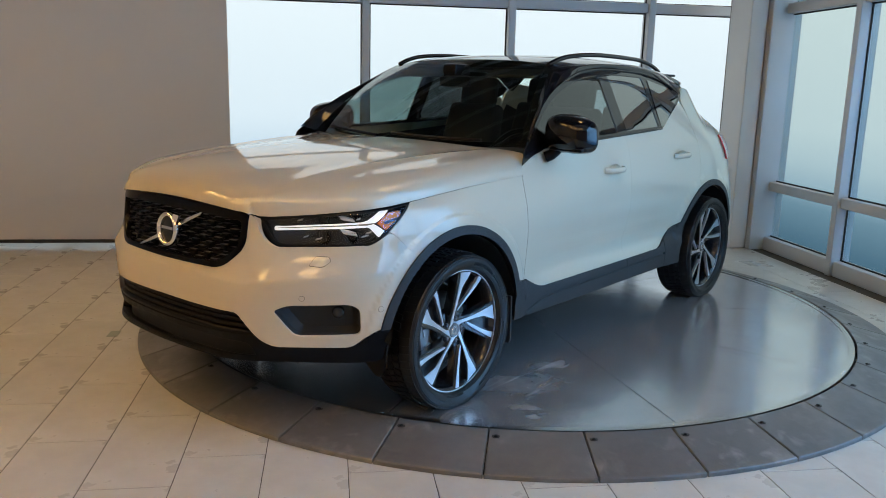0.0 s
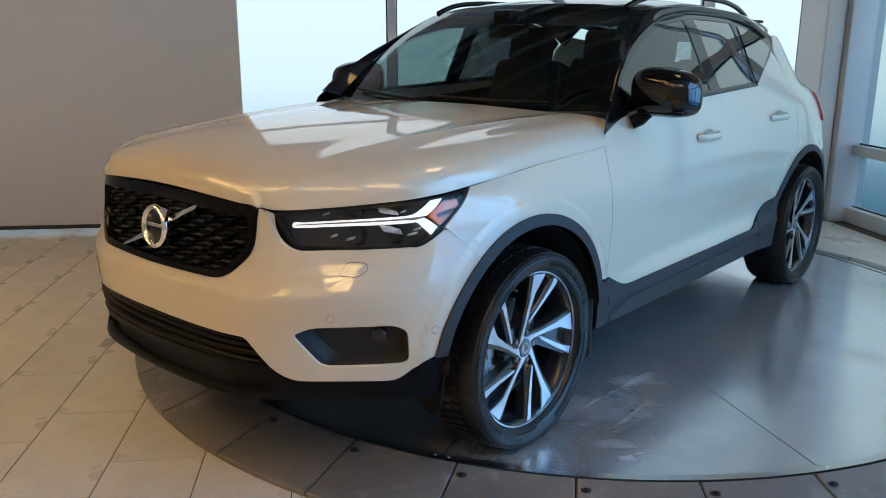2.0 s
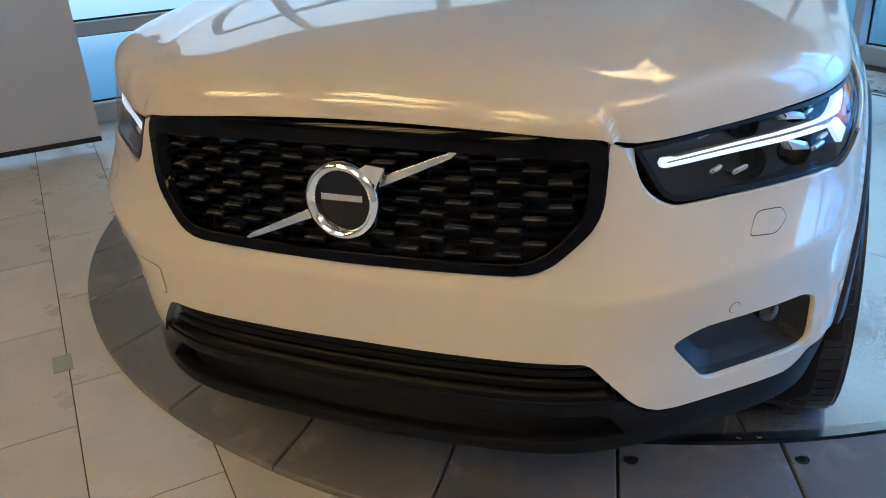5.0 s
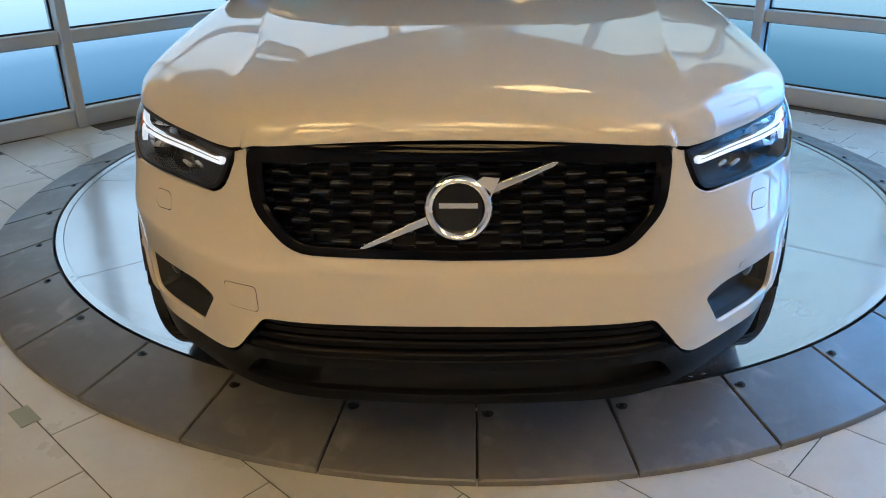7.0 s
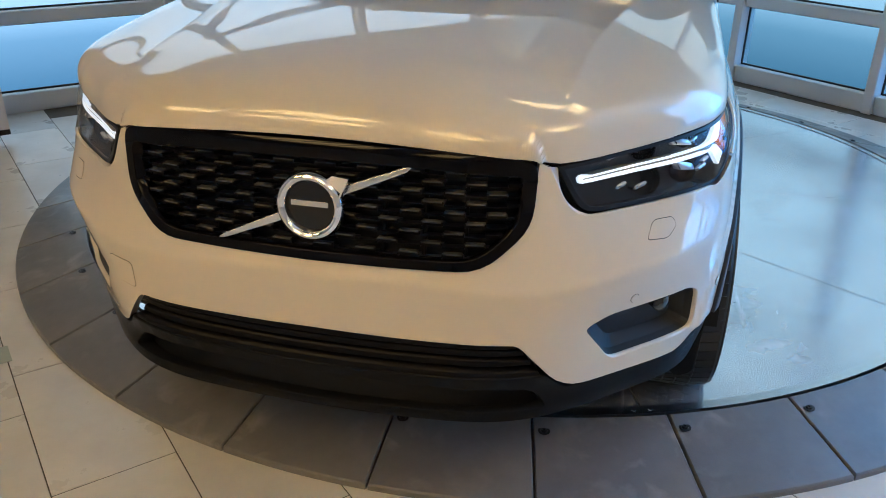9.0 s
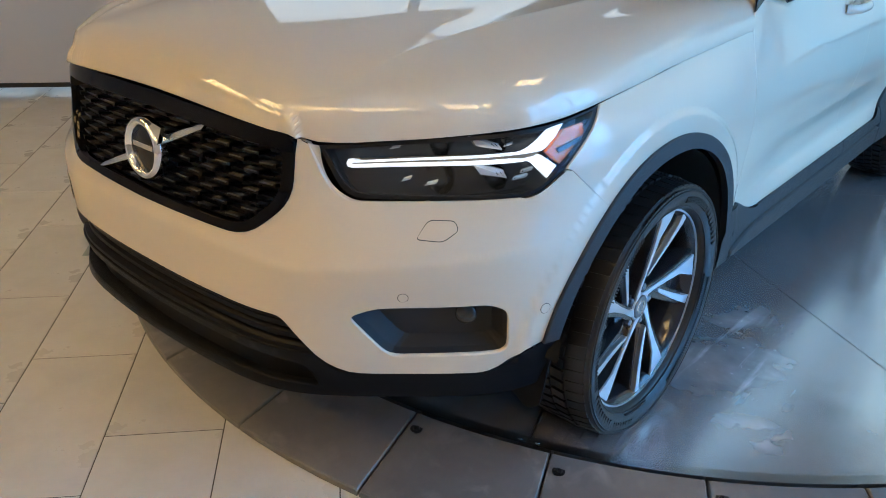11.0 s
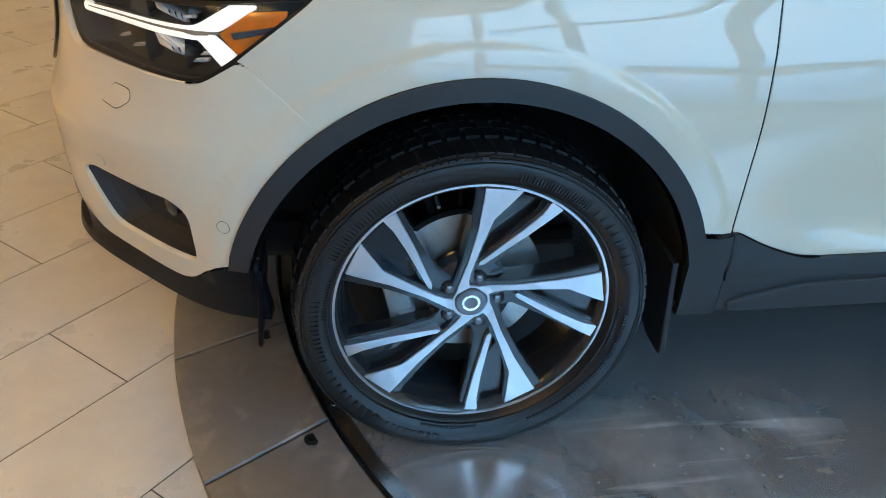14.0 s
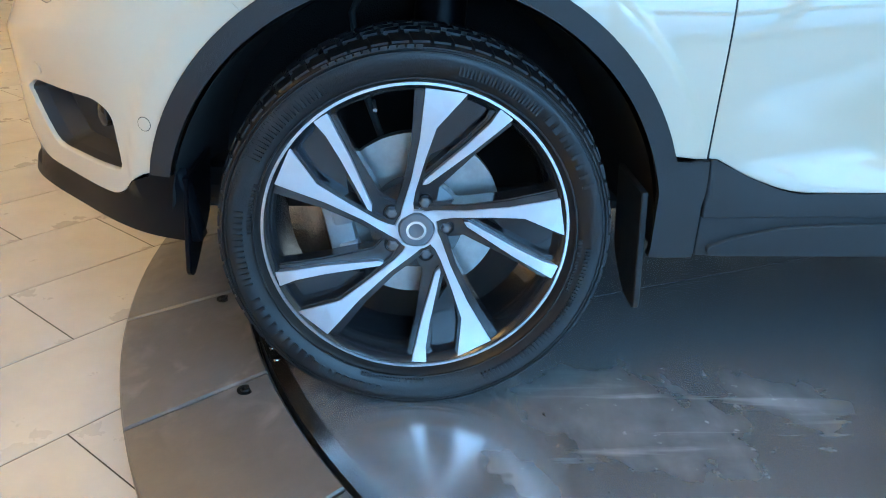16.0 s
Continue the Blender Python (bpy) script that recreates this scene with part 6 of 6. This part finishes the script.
tp = [(-sx(0.535), 0.535, 0.012), (-sx(0.455), 0.535, 0.012), (-sx(0.455), 0.598, 0.012), (-sx(0.535), 0.598, 0.012)]
sheet("towing_gap", rounded([(p[0] + (0.002 if i in (1, 2) else -0.002), p[1] + (0.002 if i > 1 else -0.002), 0.013) for i, p in enumerate(tp)], 0, 0.02), skin, CABLE, car, 0.012, 0, offset=0.0016)
sheet("towing_cover", rounded(tp, 0, 0.02), skin, PAINT, car, 0.012, 0.002, offset=0.003)

# mirrors
for g in (1, -1):
    mr = new("door_mirror")
    mr.parent = car
    tagged(mr, "gloss black door mirror with flasher strip")
    bm = bmesh.new()
    bmesh.ops.create_uvsphere(bm, u_segments=32, v_segments=20, radius=1)
    for v in bm.verts:
        p = v.co
        f = (abs(p.x) ** 3.2 + abs(p.y) ** 3.2 + abs(p.z) ** 3.2) ** (-1 / 3.2)
        x, y, z = p.x * f, p.y * f, p.z * f
        taper = 1 - 0.16 * (x + 1) / 2 if g > 0 else 1 - 0.16 * (1 - x) / 2
        front = 0.105 if y < 0 else 0.045
        v.co = (x * 0.142, y * front, z * 0.100 * taper + (0.006 if True else 0))
        v.co.z -= 0.012 * (abs(x) if (x * g) > 0 else 0)
    place = pose(0.962, 0.765, 1.186, 0, 0, -12) if g > 0 else pose(-0.885, 0.86, 1.19, 0, 0, 74)
    shell = moved(bm, place)
    part("shell", shell, GLOSS, mr, "gloss black shell", True)
    part("flasher", moved(box_bm(-0.10, 0.11, -0.012, 0.012, -0.007, 0.007, 0.006, 2), place @ pose(0.02 * g, -0.075, -0.066)), LOWBLACK, mr, "", True)
    part("foot", tube([(g * 0.845, 0.70, 1.075), (g * 0.87, 0.715, 1.088), (g * 0.90, 0.735, 1.125)], 0.028, 14), LOWBLACK, mr, "", True)
    # door handles
    for hy, hz, dr in ((1.365, 0.972, 0), (2.225, 1.008, 1)):
        h = new("door_handle")
        h.parent = car
        tagged(h, "white pull handle")
        k = skin(sy(hy), hz)[0]
        grip = [(g * (skin(sy(hy + d), hz)[0] + 0.034 * max(0.0, 1 - abs(d / 0.1) ** 4)), hy + d, hz + 0.004 * d) for d in np.linspace(-0.1, 0.1, 15)]
        gb = tube(grip, 0.012, 10)
        for v in gb.verts:
            v.co.z = hz + (v.co.z - hz) * 1.35
        part("grip", gb, PAINT, h, "", True)
        cup = lathe([(-0.004, 0.0), (-0.003, 0.035), (0.004, 0.048), (0.001, 0.052)], 28)
        part("recess", moved(cup, Matrix.Translation((g * (k + 0.001), hy, hz - 0.004)) @ Matrix.Diagonal((g, 1.5, 0.75, 1))), PAINT, h, "", True)

# cabin
part("dashboard", join_bm(box_bm(-0.74, 0.74, 0.62, 1.02, 0.80, 1.045, 0.05, 3), box_bm(0.16, 0.58, 0.80, 1.0, 1.03, 1.085, 0.025, 2)), TRIMDARK, car, "dark dashboard", True)
sw = moved(lathe([(0.0, 0.172), (0.014, 0.178), (0.02, 0.188), (0.014, 0.198), (0.0, 0.204), (-0.014, 0.198), (-0.02, 0.188), (-0.014, 0.178)], 40, close=True), pose(0.37, 1.13, 0.99, 0, 0, 90) @ pose(0, 0, 0, 0, 22, 0))
part("steering_wheel", join_bm(sw, moved(box_bm(-0.18, 0.18, -0.015, 0.015, -0.03, 0.03, 0.01), pose(0.37, 1.12, 0.985, -22, 0, 0))), LOWBLACK, car, "black steering wheel", True)


def seat(x, y):
    s = new("seat")
    s.parent = car
    tagged(s, "dark charcoal leather seat")
    part("cushion", moved(box_bm(-0.25, 0.25, -0.26, 0.26, -0.08, 0.08, 0.06, 3), pose(x, y, 0.64, 6, 0, 0)), TRIMDARK, s, "", True)
    bk = box_bm(-0.24, 0.24, -0.06, 0.06, -0.32, 0.32, 0.055, 3)
    for v in bk.verts:
        if v.co.z > 0.1:
            v.co.x *= 0.86
    part("backrest", moved(bk, pose(x, y + 0.30, 0.98, -16, 0, 0)), TRIMDARK, s, "", True)
    part("headrest", moved(box_bm(-0.135, 0.135, -0.05, 0.05, -0.10, 0.10, 0.045, 3), pose(x, y + 0.41, 1.37, -10, 0, 0)), TRIMDARK, s, "", True)
    for d in (-0.06, 0.06):
        part("stem", tube([(x + d, y + 0.39, 1.22), (x + d, y + 0.41, 1.32)], 0.007, 8), SATIN, s)


seat(0.37, 1.33)
seat(-0.37, 1.33)
seat(0.37, 2.13)
seat(-0.37, 2.13)
part("inside_mirror", moved(box_bm(-0.11, 0.11, -0.012, 0.012, -0.03, 0.03, 0.012, 2), pose(0, 1.02, 1.43, 8, 0, 0)), LOWBLACK, car, "black inside mirror", True)
part("mirror_pod", box_bm(-0.05, 0.05, 0.96, 1.10, 1.46, 1.53, 0.02, 2), LOWBLACK, car, "", True)
part("headliner", box_bm(-0.56, 0.56, 1.17, 2.75, 1.50, 1.515, 0.005), TRIMDARK, car)
part("sun_visor", moved(box_bm(-0.17, 0.17, -0.07, 0.07, -0.01, 0.01, 0.008), pose(0.34, 1.14, 1.485, 20, 0, 0)), TRIMDARK, car, "", True)
part("sun_visor", moved(box_bm(-0.17, 0.17, -0.07, 0.07, -0.01, 0.01, 0.008), pose(-0.34, 1.14, 1.485, 20, 0, 0)), TRIMDARK, car, "", True)
part("cowl", join_bm(box_bm(-0.74, 0.74, 0.46, 0.66, 1.04, 1.085, 0.01)), LOWBLACK, car)
for x0, x1 in ((0.55, -0.02), (-0.12, -0.60)):
    pts = [Vector(screen(x / 0.775, 0.035 + 0.03 * i / 8)) + Vector((0, -0.012, 0.012)) for i, x in enumerate(np.linspace(x0, x1, 9))]
    part("wiper", tube(pts, 0.008, 8), LOWBLACK, car, "black wiper arm", True)

# ---- floor tiles, laid in thirds ----
floor = part("floor", box_bm(-0.3, FAR, -0.3, FAR, FLOOR_Z - 0.1, FLOOR_Z - 0.002), GROUT)
floor.matrix_basis = CORNER
tagged(floor, "large beige porcelain floor tiles laid in thirds", "floor", kind="structure")
TW, TL, GAP = 0.3265, 0.653, 0.0035
tile_bm = box_bm(GAP / 2, TW - GAP / 2, GAP / 2, TL - GAP / 2, FLOOR_Z - 0.012, FLOOR_Z)
bmesh.ops.bevel(tile_bm, geom=[e for e in tile_bm.edges if all(v.co.z > FLOOR_Z - 0.001 for v in e.verts)], offset=0.0015, segments=1, affect="EDGES")
tile_me = bpy.data.meshes.new("tile")
tile_bm.to_mesh(tile_me)
tile_bm.free()
tile_me.materials.append(TILE)
spots = []
back = CORNER.inverted()
for r in range(-17, 24):
    b0 = 4.87 + r * TW
    for c in range(-9, 14):
        a0 = 4.05 + (-r * 0.42) % TL + c * TL
        if not (-0.06 < b0 < FAR - 0.14 and -0.3 < a0 < FAR - 0.45):
            continue
        mid = CORNER @ Vector((b0 + TW / 2, a0 + TL / 2, 0))
        if math.hypot(mid.x - DISC[0], mid.y - DISC[1]) < DISC_R - 0.05:
            continue
        spots.append((math.hypot(mid.x - 0.2, mid.y + 0.9), b0, a0))
spots.sort()
for _, b0, a0 in spots[:300]:
    t = new("tile", tile_me)
    t.parent = floor
    t.matrix_basis = pose(b0, a0, 0)
tv, tf = [], []
for _, b0, a0 in spots[300:]:
    k = len(tv)
    for z in (FLOOR_Z - 0.012, FLOOR_Z):
        tv += [(b0 + GAP / 2, a0 + GAP / 2, z), (b0 + TW - GAP / 2, a0 + GAP / 2, z), (b0 + TW - GAP / 2, a0 + TL - GAP / 2, z), (b0 + GAP / 2, a0 + TL - GAP / 2, z)]
    tf += [(k + 4, k + 5, k + 6, k + 7), (k, k + 1, k + 5, k + 4), (k + 1, k + 2, k + 6, k + 5), (k + 2, k + 3, k + 7, k + 6), (k + 3, k, k + 4, k + 7)]
rest = finish("tile_field", tv, tf, TILE, floor, "beige porcelain tiles")
tagged(rest, kind="stuff")
